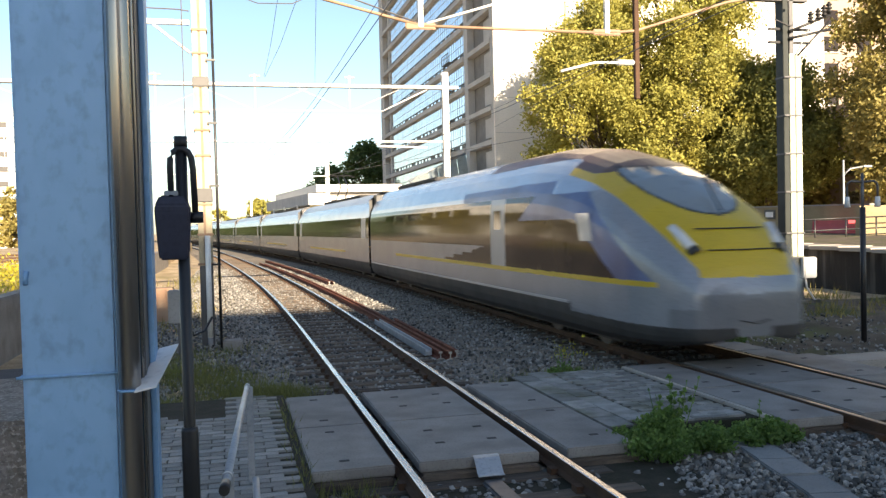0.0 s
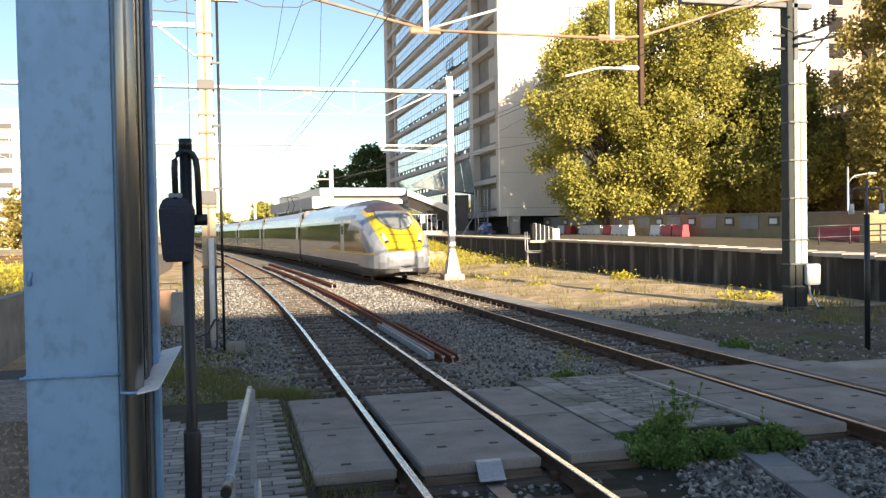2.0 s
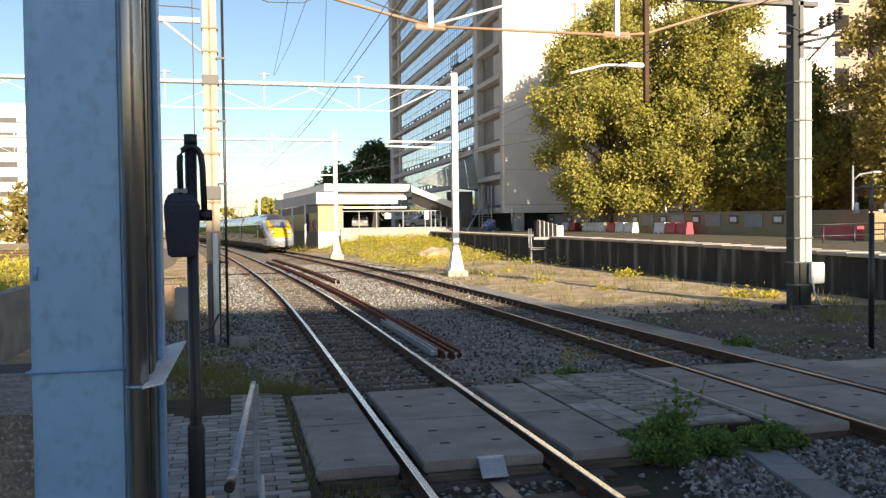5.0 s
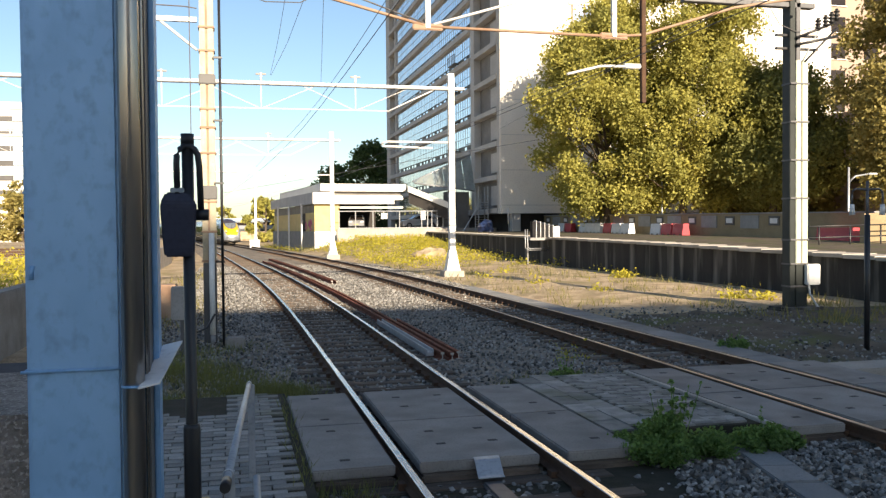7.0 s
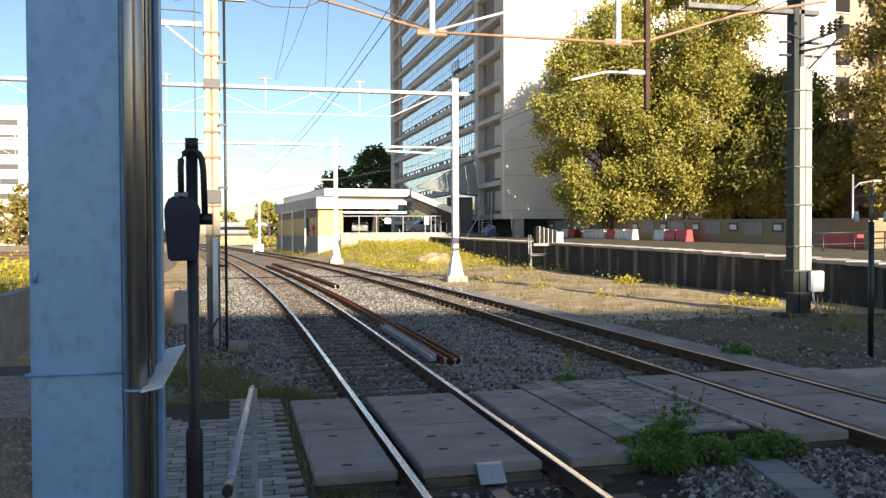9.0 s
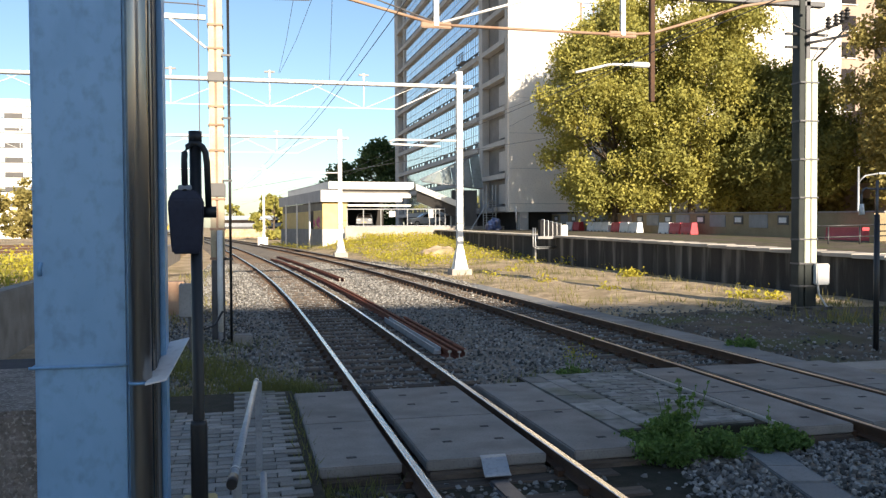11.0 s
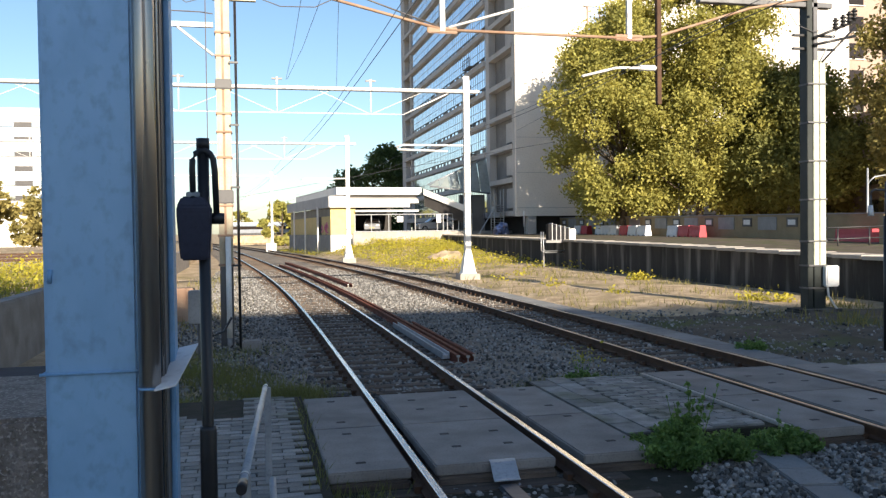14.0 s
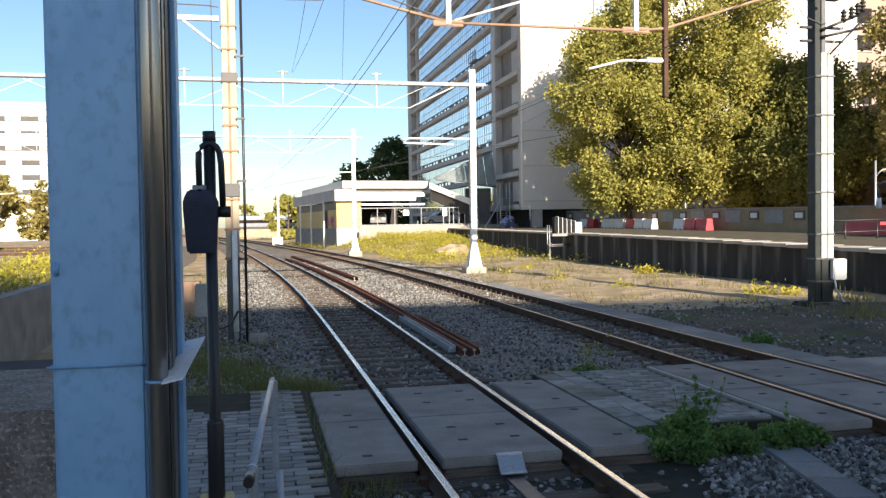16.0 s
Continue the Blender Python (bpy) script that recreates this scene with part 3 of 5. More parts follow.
# ---- handrail ----
hr = thing("handrail", label="galvanised tubular handrail with a black end cap", category="handrail")
part("rail", T([(-0.042, 4.42, 1.00), (0.14, 8.0, 0.86)], 0.023, 14), "zinc", hr)
part("end_cap", T([(-0.048, 4.30, 1.0045), (-0.041, 4.44, 0.999)], 0.027, 14), "black", hr, "black plastic end cap")
part("clamp", T([(-0.035, 4.56, 0.994), (-0.0335, 4.59, 0.993)], 0.028, 14), "zinc", hr)
part("far_clamp", T([(0.133, 7.86, 0.866), (0.135, 7.90, 0.864)], 0.029, 14), "zinc", hr)
part("far_post", B(0.125, 7.92, -0.05, 0.185, 7.96, 0.86, 0.006), "zinc", hr)
part("lower_rail", T([(0.115, 4.75, 0.92), (0.115, 4.6, 0.84), (0.085, 4.25, -0.05)], 0.019, 12), "zinc", hr)
part("near_post", B(-0.05, 4.66, -0.05, 0.0, 4.70, 0.99, 0.006), "zinc", hr)


# ---- overhead line masts ----
def white_mast(x, y, z0, top, beam_z, x_left, label):
    m = thing("catenary_portal", (x, y, 0), label, "catenary portal", "overhead line portals")
    bm = bmesh.new()
    box(bm, -0.15, -0.17, z0 + 0.5, 0.15, -0.13, top, 0.008)
    box(bm, -0.15, 0.13, z0 + 0.5, 0.15, 0.17, top, 0.008)
    box(bm, -0.11, -0.13, z0 + 0.5, 0.12, 0.13, top - 0.02)
    part("post", bm, "white", m)
    bm = bmesh.new()
    v = [[bm.verts.new((sx * s, sy * s, z)) for sx, sy in ((-1, -1), (1, -1), (1, 1), (-1, 1))] for s, z in ((0.37, z0 + 0.3), (0.33, z0 + 0.42), (0.176, z0 + 1.35))]
    for a, b in zip(v, v[1:]):
        for k in range(4):
            bm.faces.new((a[k], a[(k + 1) % 4], b[(k + 1) % 4], b[k]))
    bm.faces.new(v[-1])
    part("flared_foot", bm, "white", m)
    part("footing", B(-0.52, -0.5, -0.5, 0.52, 0.5, z0 + 0.3, 0.03), "platform_edge", m, "pale concrete footing block")
    for zz in (0.25, 0.42, 0.62):
        part("band", B(-0.185, -0.185, z0 + (top - z0) * zz, 0.185, 0.185, z0 + (top - z0) * zz + 0.07, 0.01), "panelgrey", m)
    L = x_left - x
    beam = part("beam", B(L, -0.11, beam_z - 0.05, 0.70, 0.11, beam_z + 0.07, 0.015), "white", m)
    part("beam_flange", B(L, -0.13, beam_z - 0.10, 0.6, 0.13, beam_z - 0.053, 0.005), "galv_dark", beam, "dark weathered lower flange")
    part("lower_chord", T([(L, 0, beam_z - 1.25), (-3.2, 0, beam_z - 1.22)], 0.022, 8), "white", beam)
    part("brace", T([(-3.2, 0, beam_z - 1.2), (-0.9, 0, beam_z - 0.1)], 0.035, 8), "white", beam)
    k = 0
    u = -4.9
    while u > L:
        part("dropper", T([(u, 0, beam_z - 1.24), (u, 0, beam_z - 0.1)], 0.025, 8), "white", beam)
        part("insulator", T([(u, 0, beam_z + 0.13), (u, 0, beam_z + 0.5)], 0.055, 8), "white", beam)
        part("insulator_bar", B(u - 0.25, -0.05, beam_z + 0.38, u + 0.25, 0.05, beam_z + 0.46), "panelgrey", beam)
        part("brace", T([(u, 0, beam_z - 1.24), (u - 2.6, 0, beam_z - 0.1)], 0.013, 6), "white", beam)
        part("brace", T([(u, 0, beam_z - 1.24), (u + 2.6, 0, beam_z - 0.1)], 0.013, 6), "white", beam)
        u -= 4.6
        k += 1
    arm = part("cantilever_arm", T([(-0.15, 0, beam_z - 2.75), (-3.3, 0, beam_z - 2.75), (-3.65, 0, beam_z - 2.85), (-3.5, 0, beam_z - 2.98), (-1.0, 0, beam_z - 3.05)], 0.05, 8), "white", m)
    return m


white_mast(11.0, 42.5, -0.25, 10.12, 9.36, -16, "white painted steel overhead line portal on flared foot")
white_mast(7.8, 68.0, -0.1, 9.9, 9.25, -18, "white painted steel overhead line portal along the track")
white_mast(3.4, 125.0, -0.2, 11, 10.4, -24, "far white painted steel overhead line portal")

ml = thing("cream_mast", (-0.46, 19.3, 0), "weathered cream steel overhead line mast beside the track", "mast")
bm = bmesh.new()
box(bm, -0.145, -0.16, 1.55, -0.03, 0.16, 10.5, 0.012)
box(bm, 0.02, -0.16, 1.55, 0.145, 0.16, 10.5, 0.012)
part("upper_column", bm, "cream", ml)
part("web", B(-0.03, -0.135, -0.3, 0.02, 0.13, 10.5), "rustpaint", ml)
# Below 1.55 m the column is greyed to paint in the shade there.
part("lower_column", B(-0.14, -0.155, -0.3, 0.14, 0.155, 1.55, 0.012), "galv_dark", ml, "grey lower column section")
for z in (1.56, 2.2, 2.85, 3.9, 4.45, 4.85, 6.1, 6.6):
    part("band", B(-0.17, -0.18, z, 0.17, 0.18, z + 0.05, 0.01), "rustpaint", ml)
part("clamp_plate", B(-0.175, -0.19, 2.92, 0.175, 0.19, 3.22, 0.02), "spandrel", ml, "dark grey clamp plate")
part("clamp_plate", B(-0.175, -0.19, 5.40, 0.175, 0.19, 5.62, 0.02), "spandrel", ml, "dark grey clamp plate")
part("white_conduit", T([(0.045, -0.24, 0.0), (0.045, -0.24, 2.2)], 0.06, 12), "white", ml, "white plastic conduit")
part("conduit_stub", T([(0.045, -0.24, -0.3), (0.045, -0.24, 0.02)], 0.052, 12), "panelgrey", ml)
arm = part("side_arm", B(-3.2, -0.05, 6.75, -0.2, 0.05, 6.85), "white", ml)
part("strut", T([(-0.95, 0, 6.75), (-0.2, 0, 6.15)], 0.03, 8), "white", arm)
part("stay_rod", T([(-3.2, 0, 7.12), (-0.45, 0, 7.08), (-0.2, 0, 7.05)], 0.014, 6), "wire", arm)
part("cross_arm", B(-0.2, -0.06, 7.35, 0.72, 0.06, 7.47), "cream", ml)
for u in (0.42, 0.72):
    part("insulator", T([(u, 0, 7.47), (u, 0, 7.75)], 0.06, 10, 0.04), "black", ml, "dark ribbed insulator")
bp = thing("black_pole", (-0.19, 19.1, 0), "thin black pole clamped beside the cream mast", "pole")
part("pole", T([(0, 0, -0.3), (0, 0, 7.3)], 0.03, 10), "black", bp)
for z in (1.55, 3.25, 4.6, 5.95):
    part("clamp", B(-0.15, -0.03, z, 0.05, 0.03, z + 0.04), "black", bp)
gw = thing("guy_wire", (-0.81, 19.2, 0), "thin dark vertical wire beside the cream mast", "wire")
part("wire", T([(0, 0, -0.3), (0, 0, 10)], 0.012, 6), "wire", gw)
for x, y in ((-0.95, 18.6), (0.05, 18.5)):
    tagged(part("kerb_block", B(x - 0.2, y - 0.2, -0.35, x + 0.2, y + 0.2, 0.0, 0.03), "concrete"), "small weathered concrete block at the mast foot", "concrete block", "mast foot blocks")
jb = thing("trackside_cabinet", (-0.95, 17.6, 0), "grey trackside cable box behind the black post", "cable box")
part("body", B(-0.22, -0.15, 0.5, 0.22, 0.15, 1.15, 0.02), "panelgrey", jb)
part("leg", B(-0.05, -0.05, -0.3, 0.05, 0.05, 0.5), "galv_dark", jb)
part("cable", T([(0.15, -0.1, 0.5), (0.25, -0.15, 0.25), (0.45, 0.1, 0.3), (0.6, 0.3, 0.55)], 0.025, 8), "black", jb)
rs = thing("red_sign_board", (-2.2, 25.0, 0), "dark red board on a pinkish concrete stub", "sign")
part("board", B(-0.12, -0.03, 1.0, 0.12, 0.03, 1.6, 0.005), "red", rs)
part("stub", B(-0.5, -0.2, -0.35, 0.7, 0.3, 0.75, 0.03), "rustpaint", rs)

mr = thing("green_mast", (15.92, 21.7, 0), "pale green and black steel overhead line mast", "mast")
bm = bmesh.new()
box(bm, -0.08, -0.2, 1.1, 0.09, 0.2, 7.0, 0.015)
box(bm, 0.12, -0.2, 1.1, 0.31, 0.2, 7.0, 0.015)
part("column", bm, "creamgreen", mr)
# Cast shade over the mast's foot is put into this dark colour.
part("column_foot", B(-0.075, -0.19, -0.3, 0.30, 0.19, 1.1, 0.01), "darkgreen", mr)
part("web", B(0.09, -0.15, 1.1, 0.12, 0.15, 7.0), "rustpaint", mr)
# Near-black green paints in the mast's shaded left side.
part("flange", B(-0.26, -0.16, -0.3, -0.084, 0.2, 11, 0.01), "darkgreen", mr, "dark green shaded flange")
for z in (0.45, 1.1, 1.8, 3.0, 4.1, 5.2, 6.3):
    part("band", B(-0.28, -0.225, z, 0.34, 0.225, z + 0.05, 0.01), "galv_dark", mr)
part("connection_box", B(0.17, -0.40, 0.52, 0.60, -0.205, 1.12, 0.03), "white", mr, "white connection box")
part("cable", T([(0.30, -0.26, 0.53), (0.33, -0.27, 0.25), (0.55, -0.3, -0.1), (0.85, -0.3, -0.3)], 0.03, 8), "white", mr)
part("concrete_base", B(-0.6, -0.5, -0.5, 0.75, 0.5, -0.12, 0.06), "platform_wall", mr)
part("cap_beam", B(-3.6, -0.12, 8.52, 0.6, 0.12, 8.66, 0.01), "galv_dark", mr, "grey portal beam at the top")
part("upper_column", B(-0.02, -0.12, 7.0, 0.12, 0.12, 9.28, 0.01), "galv_dark", mr)
part("beam_bracket", B(-0.08, -1.4, 9.15, 0.08, 0.12, 9.295, 0.01), "galv_dark", mr)
for z, dz in ((7.62, 0.52), (7.42, 0.30)):
    part("bracket_arm", T([(-0.1, -0.22, z), (1.25, -0.25, z + dz)], 0.04, 8), "black", mr, "black bracket arm")
part("bracket_strut", T([(0.18, -0.22, 6.95), (1.22, -0.25, 7.95)], 0.03, 8), "black", mr)
part("bracket_strut", T([(0.10, -0.22, 6.95), (0.62, -0.25, 7.85)], 0.02, 8), "zinc", mr)
for z in (7.32, 7.7):
    part("side_arm", B(-0.62, -0.05, z, 0.75, 0.05, z + 0.06), "black", mr, "black cross arm")
for u, z in ((0.60, 7.85), (0.85, 7.95), (1.05, 8.05), (1.22, 8.15)):
    ins = part("insulator", T([(u, -0.25, z), (u, -0.25, z + 0.36)], 0.055, 8, 0.045), "black", mr, "dark ribbed insulator")
    for q in range(3):
        part("rib", T([(u, -0.25, z + 0.06 + 0.1 * q), (u, -0.25, z + 0.10 + 0.1 * q)], 0.085, 10), "black", ins)
part("jumper_cable", T([(-0.9, -0.1, 8.5), (-0.6, -0.15, 8.0), (-0.1, -0.2, 7.8), (0.5, -0.25, 7.95), (0.85, -0.25, 8.3)], 0.012, 6), "wire", mr)

# hanging frame of the near portal
hf = thing("hanging_frame", (0, 20.5, 0), "rust-brown portal tie frame with droppers and registration arm", "catenary frame")
part("portal_beam", B(-0.6, -0.15, 9.3, 16.6, 0.15, 9.6, 0.01), "galv_dark", hf)
part("tie_tube", T([(4.8, 0, 7.19), (9.68, 0, 7.17)], 0.038, 10), "rustpaint", hf)
part("tie_tube", T([(1.5, 0, 7.95), (4.65, 0, 7.22)], 0.038, 10), "rustpaint", hf, "pale brown tie tube")
part("tie_tube", T([(9.68, 0, 7.17), (10.5, 0, 7.25), (13.2, 0, 8.1), (15.9, 0, 8.6)], 0.038, 10), "rustpaint", hf)
part("tie_rod", T([(4.9, 0, 7.25), (7.2, 0, 7.96), (10, 0, 8.7)], 0.035, 8), "white", hf)
part("tie_rod", T([(0.6, 0, 8.6), (4.65, 0, 7.27)], 0.02, 8), "wire", hf)
for x in (4.74, 9.68):
    part("dropper_post", B(x - 0.06, -0.06, 7.15, x + 0.06, 0.06, 9.3, 0.008), "white", hf)
    part("gusset", B(x - 0.38, -0.03, 7.10, x + 0.38, 0.03, 7.26, 0.02), "rustpaint", hf)
part("hanging_post", B(10.44, -0.07, 5.48, 10.56, 0.07, 9.3, 0.01), "rail_side", hf, "dark rusty hanging post")
part("registration_arm", T([(10.45, 0, 6.42), (9.3, -0.1, 6.38), (8.3, -0.2, 6.12)], 0.035, 8), "white", hf)
part("arm_insulator", T([(10.4, 0, 6.42), (9.95, -0.03, 6.41)], 0.075, 10), "white", hf)


# ---- wires ----
def wire(points, r=0.012, label="thin dark overhead contact wire"):
    t = thing("overhead_wire", label=label, category="wire", group="overhead wires")
    part("strand", T(points, r, 5), "wire", t)


def line_wire(line, side, z, sag=0.0, y0=-12, y1=320, r=0.006):
    pts = []
    for y in np.arange(y0, y1, 5.0):
        c = centre(line, y, side)
        u = ((y + 0.5) % 44) / 44
        pts.append((c[0], c[1], z - sag * 4 * u * (1 - u)))
    wire(pts, r)


line_wire(LINE1, 0.05, 5.55, r=0.008)
line_wire(LINE1, 0.0, 6.05, 0.35)
line_wire(LINE2, 0.0, 5.55, r=0.009)
line_wire(LINE2, 0.1, 6.05, 0.35)
wire([(-1.6, 19.2, 7.5), (-1.2, 19.2, 7.25), (-0.7, 19.2, 7.4)], 0.01)
wire([(-5.0, 19.2, 7.9), (-2.4, 19.2, 7.75), (-0.6, 19.2, 8.0)], 0.01)
wire([(0.25, 19.2, 7.43), (0.8, 19.4, 7.3), (1.6, 19.9, 7.45), (2.3, 20.4, 7.9)], 0.012)
wire([(1.5, 20.5, 8.75), (1.75, 32, 9.1), (1.95, 42.5, 9.75)], 0.008)
wire([(2.15, 20.5, 8.75), (2.1, 32, 9.1), (2.0, 42.5, 9.75)], 0.008)
wire([(2.25, 20.5, 8.75), (4.4, 42.5, 9.45)], 0.008)
wire([(26, 70, 9.8), (14, 90, 8.6), (-1, 120, 7.2)], 0.02)
wire([(14.5, 20.0, 8.9), (26, 81, 12.0)], 0.014)

# ---- platform ----
pf = thing("platform", label="raised railway platform with black stained concrete wall", category="platform", kind="structure")
PZ = [(17, 1.12), (24, 1.24), (36, 1.42), (48, 1.54), (87, 1.86)]
bm = bmesh.new()
prism(bm, [(0, -0.5), (12, -0.5), (12, -0.12), (0, -0.12)], [(20, y, z, 0) for y, z in PZ])
for v in bm.verts:
    if v.co.z < dict(PZ)[round(v.co.y)] - 0.3:
        v.co.z = -0.5
part("wall", bm, "platform_wall", pf)
y = 17.0
k = 0
while y < 86.5:
    z = float(np.interp(y + 0.75, *zip(*PZ)))
    part("edge_slab", B(19.82, y + 0.008, z - 0.12, 21.2, y + 1.49, z + 0.004 * (k % 3), 0.012), "platform_edge", pf)
    y += 1.5
    k += 1
bm = bmesh.new()
prism(bm, [(1.2, -0.118), (11.2, -0.118), (11.2, -0.004), (1.2, -0.004)], [(20, y, z, 0) for y, z in PZ])
part("deck", bm, "soil", pf, "worn brown platform deck")
nw = thing("north_retaining_wall", label="pale concrete retaining wall below the fence", category="wall", kind="structure")
part("wall", B(10.5, 87.2, -0.4, 31, 88.0, 2.2, 0.03), "platform_edge", nw)

par = thing("parapet_wall", label="yellow brick parapet wall with grey panels", category="wall", kind="structure")
part("wall", B(31, 36, 0.9, 31.3, 90, 2.85), "brickyellow", par)
part("coping", B(30.94, 36, 2.85, 31.36, 90, 2.92), "panelgrey", par)
for k, y in enumerate(np.arange(41.0, 88, 4.6)):
    part("grey_panel", B(30.95, y, 1.95, 30.996, y + 1.9, 2.75), "panelgrey", par)
    part("light_frame", B(30.95, y + 2.6, 2.15, 30.996, y + 3.6, 2.7), "spandrel", par)
    part("light_pane", B(30.93, y + 2.75, 2.27, 30.948, y + 3.45, 2.58), "whiteplastic", par)
par.matrix_basis = Matrix.Translation((0, 43, 0.05)) @ pose(0, 0, 0, 0.66) @ Matrix.Translation((0, -43, 0))
yb = thing("ramp_end_wall", label="yellow brick ramp end beside the railing", category="wall", kind="structure")
part("wall", B(28.2, 33.4, 0.9, 31, 33.7, 2.75), "brickyellow", yb)
rl = thing("platform_railing", label="dark steel railing along the platform ramp", category="railing")
for z in (1.65, 2.15):
    part("bar", T([(23.5, 32.5, z), (30.0, 32.5, z + 0.1)], 0.03, 8), "black", rl)
for x in np.arange(23.5, 30.1, 1.6):
    part("post", T([(x, 32.5, 0.9), (x, 32.5, 2.2)], 0.035, 8), "black", rl)


tk = thing("white_tank", (32.6, 75.0, 0), "white horizontal tank with a boxy end behind the parapet", "tank")
part("shell", T([(-0.95, 0, 3.65), (-0.8, 0, 3.68), (-0.45, 0, 3.7), (0.7, 0, 3.7)], 0.42, 16, 0.46), "whiteplastic", tk)
part("end_box", B(0.72, -0.5, 3.2, 1.9, 0.5, 4.2, 0.05), "whiteplastic", tk)
for x in (-0.5, 1.3):
    part("leg", B(x - 0.08, -0.3, -0.35, x + 0.08, 0.3, 3.3), "galv_dark", tk)


def barrier(x, y, z, rz, key, word):
    b = thing("road_barrier", (x, y, z), f"{word} plastic water-filled road barrier on the platform", "barrier", "plastic barriers", rz=rz)
    bm = bmesh.new()
    prism(bm, [(-0.28, 0), (0.28, 0), (0.28, 0.2), (0.22, 0.5), (0.2, 0.8), (-0.2, 0.8), (-0.22, 0.5), (-0.28, 0.2)], [(0, -0.72, 0, 0), (0, 0.72, 0, 0)])
    body = part("body", bm, key, b)
    for o in (-0.4, 0.4):
        part("fork_slot", B(-0.29, o - 0.12, 0.0, 0.29, o + 0.12, 0.08), "black", body)


for k, (y, key) in enumerate(((74.5, "white"), (72.8, "red"), (69.5, "white"), (68, "white"), (66.5, "white"), (64.5, "red"), (62.9, "white"), (61.2, "white"), (56.3, "white"), (54.7, "red"), (53.1, "red"))):
    barrier(30.0, y, float(np.interp(y, *zip(*PZ))), 0, "red" if key == "red" else "whiteplastic", key)
barrier(30.2, 38.3, 1.28, 0, "red", "red")
barrier(30.0, 36.8, 1.28, 0, "red", "red")

eq = thing("equipment_rack", (19.6, 52.5, 0), "rack of white and black cabinets at the platform edge", "equipment rack")
for k in range(5):
    cb = part("cabinet", B(-0.68 + k * 0.29, -0.25, 1.56, -0.44 + k * 0.29, 0.25, 2.62 - 0.07 * k, 0.03), "mattblack", eq, "dark cabinet with a white edge")
    part("edge_strip", B(-0.432 + k * 0.29, -0.27, 1.54, -0.40 + k * 0.29, 0.25, 2.66 - 0.07 * k, 0.008), "whiteplastic", cb)
part("side_cabinet", B(0.80, -0.3, 1.42, 1.18, 0.3, 2.28, 0.03), "whiteplastic", eq)
for k in range(2):
    part("pipe_loop", T([(-1.05 - 0.15 * k, -0.3, 2.1), (-1.05 - 0.15 * k, -0.3, 1.0 - 0.1 * k), (-0.9, -0.3, 0.85 - 0.1 * k), (0.3, -0.3, 0.85 - 0.1 * k), (0.45, -0.3, 1.0), (0.45, -0.3, 1.45)], 0.03, 8), "alu", eq)
part("shelf", B(-0.85, -0.3, 1.38, 1.2, 0.35, 1.55), "panelgrey", eq)
part("leg", B(-0.9, 0.2, -0.4, -0.8, 0.3, 1.4), "galv_dark", eq)
part("leg", B(1.0, 0.2, -0.4, 1.1, 0.3, 1.4), "galv_dark", eq)

# signal post at the right
sp = thing("signal_post", (12.31, 14.5, 0), "dark post with double hooked arms and white lamps", "signal post")
part("lower_post", T([(0, 0, -0.35), (0, 0, 2.45)], 0.055, 12), "black", sp)
part("upper_post", T([(0, 0, 2.2), (0, 0, 3.13)], 0.03, 10), "galv_dark", sp)
for s in (-1, 1):
    part("arm", T([(0, 0, 2.95), (s * 0.27, 0, 2.97), (s * 0.34, 0, 2.93), (s * 0.36, 0, 2.84), (s * 0.36, 0, 2.6)], 0.022, 8), "galv_dark", sp)
    part("lamp", T([(s * 0.36, 0, 2.66), (s * 0.36, 0, 2.56), (s * 0.35, 0, 2.45)], 0.045, 10, 0.06), "whiteplastic", sp, "white lamp housing")


def street_lamp(x, y, h, s):
    t = thing("street_lamp", (x, y, 1.2), "pale grey street lamp with a curved arm", "street lamp", "street lamps")
    part("pole", T([(0, 0, -1.6), (0, 0, h)], 0.09, 10, 0.06), "zinc", t)
    part("arm", T([(0, 0, h - 1.2), (0.15, 0, h - 0.8), (0.5, 0, h - 0.55), (s, 0, h - 0.4)], 0.05, 8), "zinc", t)
    part("head", B(s - 0.1, -0.12, h - 0.46, s + 0.55, 0.12, h - 0.34, 0.03), "zinc", t)


street_lamp(34.2, 63.5, 5.0, 1.6)
street_lamp(37.5, 45.8, 4.6, 1.5)

# ---- the tall office building ----
FX, FY0, FY1, STOREY, NS = 26.0, 81.0, 144.0, 3.37, 12
Z0 = 3.90
tb = thing("office_building", label="tall office building with pale blank end wall and glazed side", category="building")
part("end_wall", B(FX + 0.02, FY0, 3.6, 64, FY0 + 0.4, 46), "plaster", tb, "blank pale plaster end wall")
# Solid block coloured near-black to show the ground floor's recess shade.
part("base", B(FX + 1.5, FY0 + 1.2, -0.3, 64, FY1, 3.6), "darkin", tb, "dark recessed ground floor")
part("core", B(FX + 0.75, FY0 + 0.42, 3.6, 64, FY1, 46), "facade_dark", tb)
for x in (27.2, 36, 45, 54):
    part("pier", B(x, FY0 + 0.1, -0.3, x + 0.9, FY0 + 0.8, 3.6), "facade", tb)
part("corner_fin", B(FX - 0.02, FY0 + 0.405, 3.6, FX + 0.74, FY0 + 1.1, 46), "facade", tb)
part("inner_fin", B(FX - 0.02, FY0 + 9.2, 3.6, FX + 0.74, FY0 + 10.6, 46), "facade", tb)
part("far_fin", B(FX - 0.02, FY1 - 8.5, 3.6, FX + 0.74, FY1 - 7.6, 46), "facade", tb)
part("far_wall", B(FX - 0.02, FY1 - 3.0, -0.3, FX + 0.74, FY1, 46), "facade", tb)
ga, gb = FY0 + 10.6, FY1 - 8.5
NB = 11
bay = (gb - ga) / NB
wframe, wglass, sframe, sglass = None, None, None, None
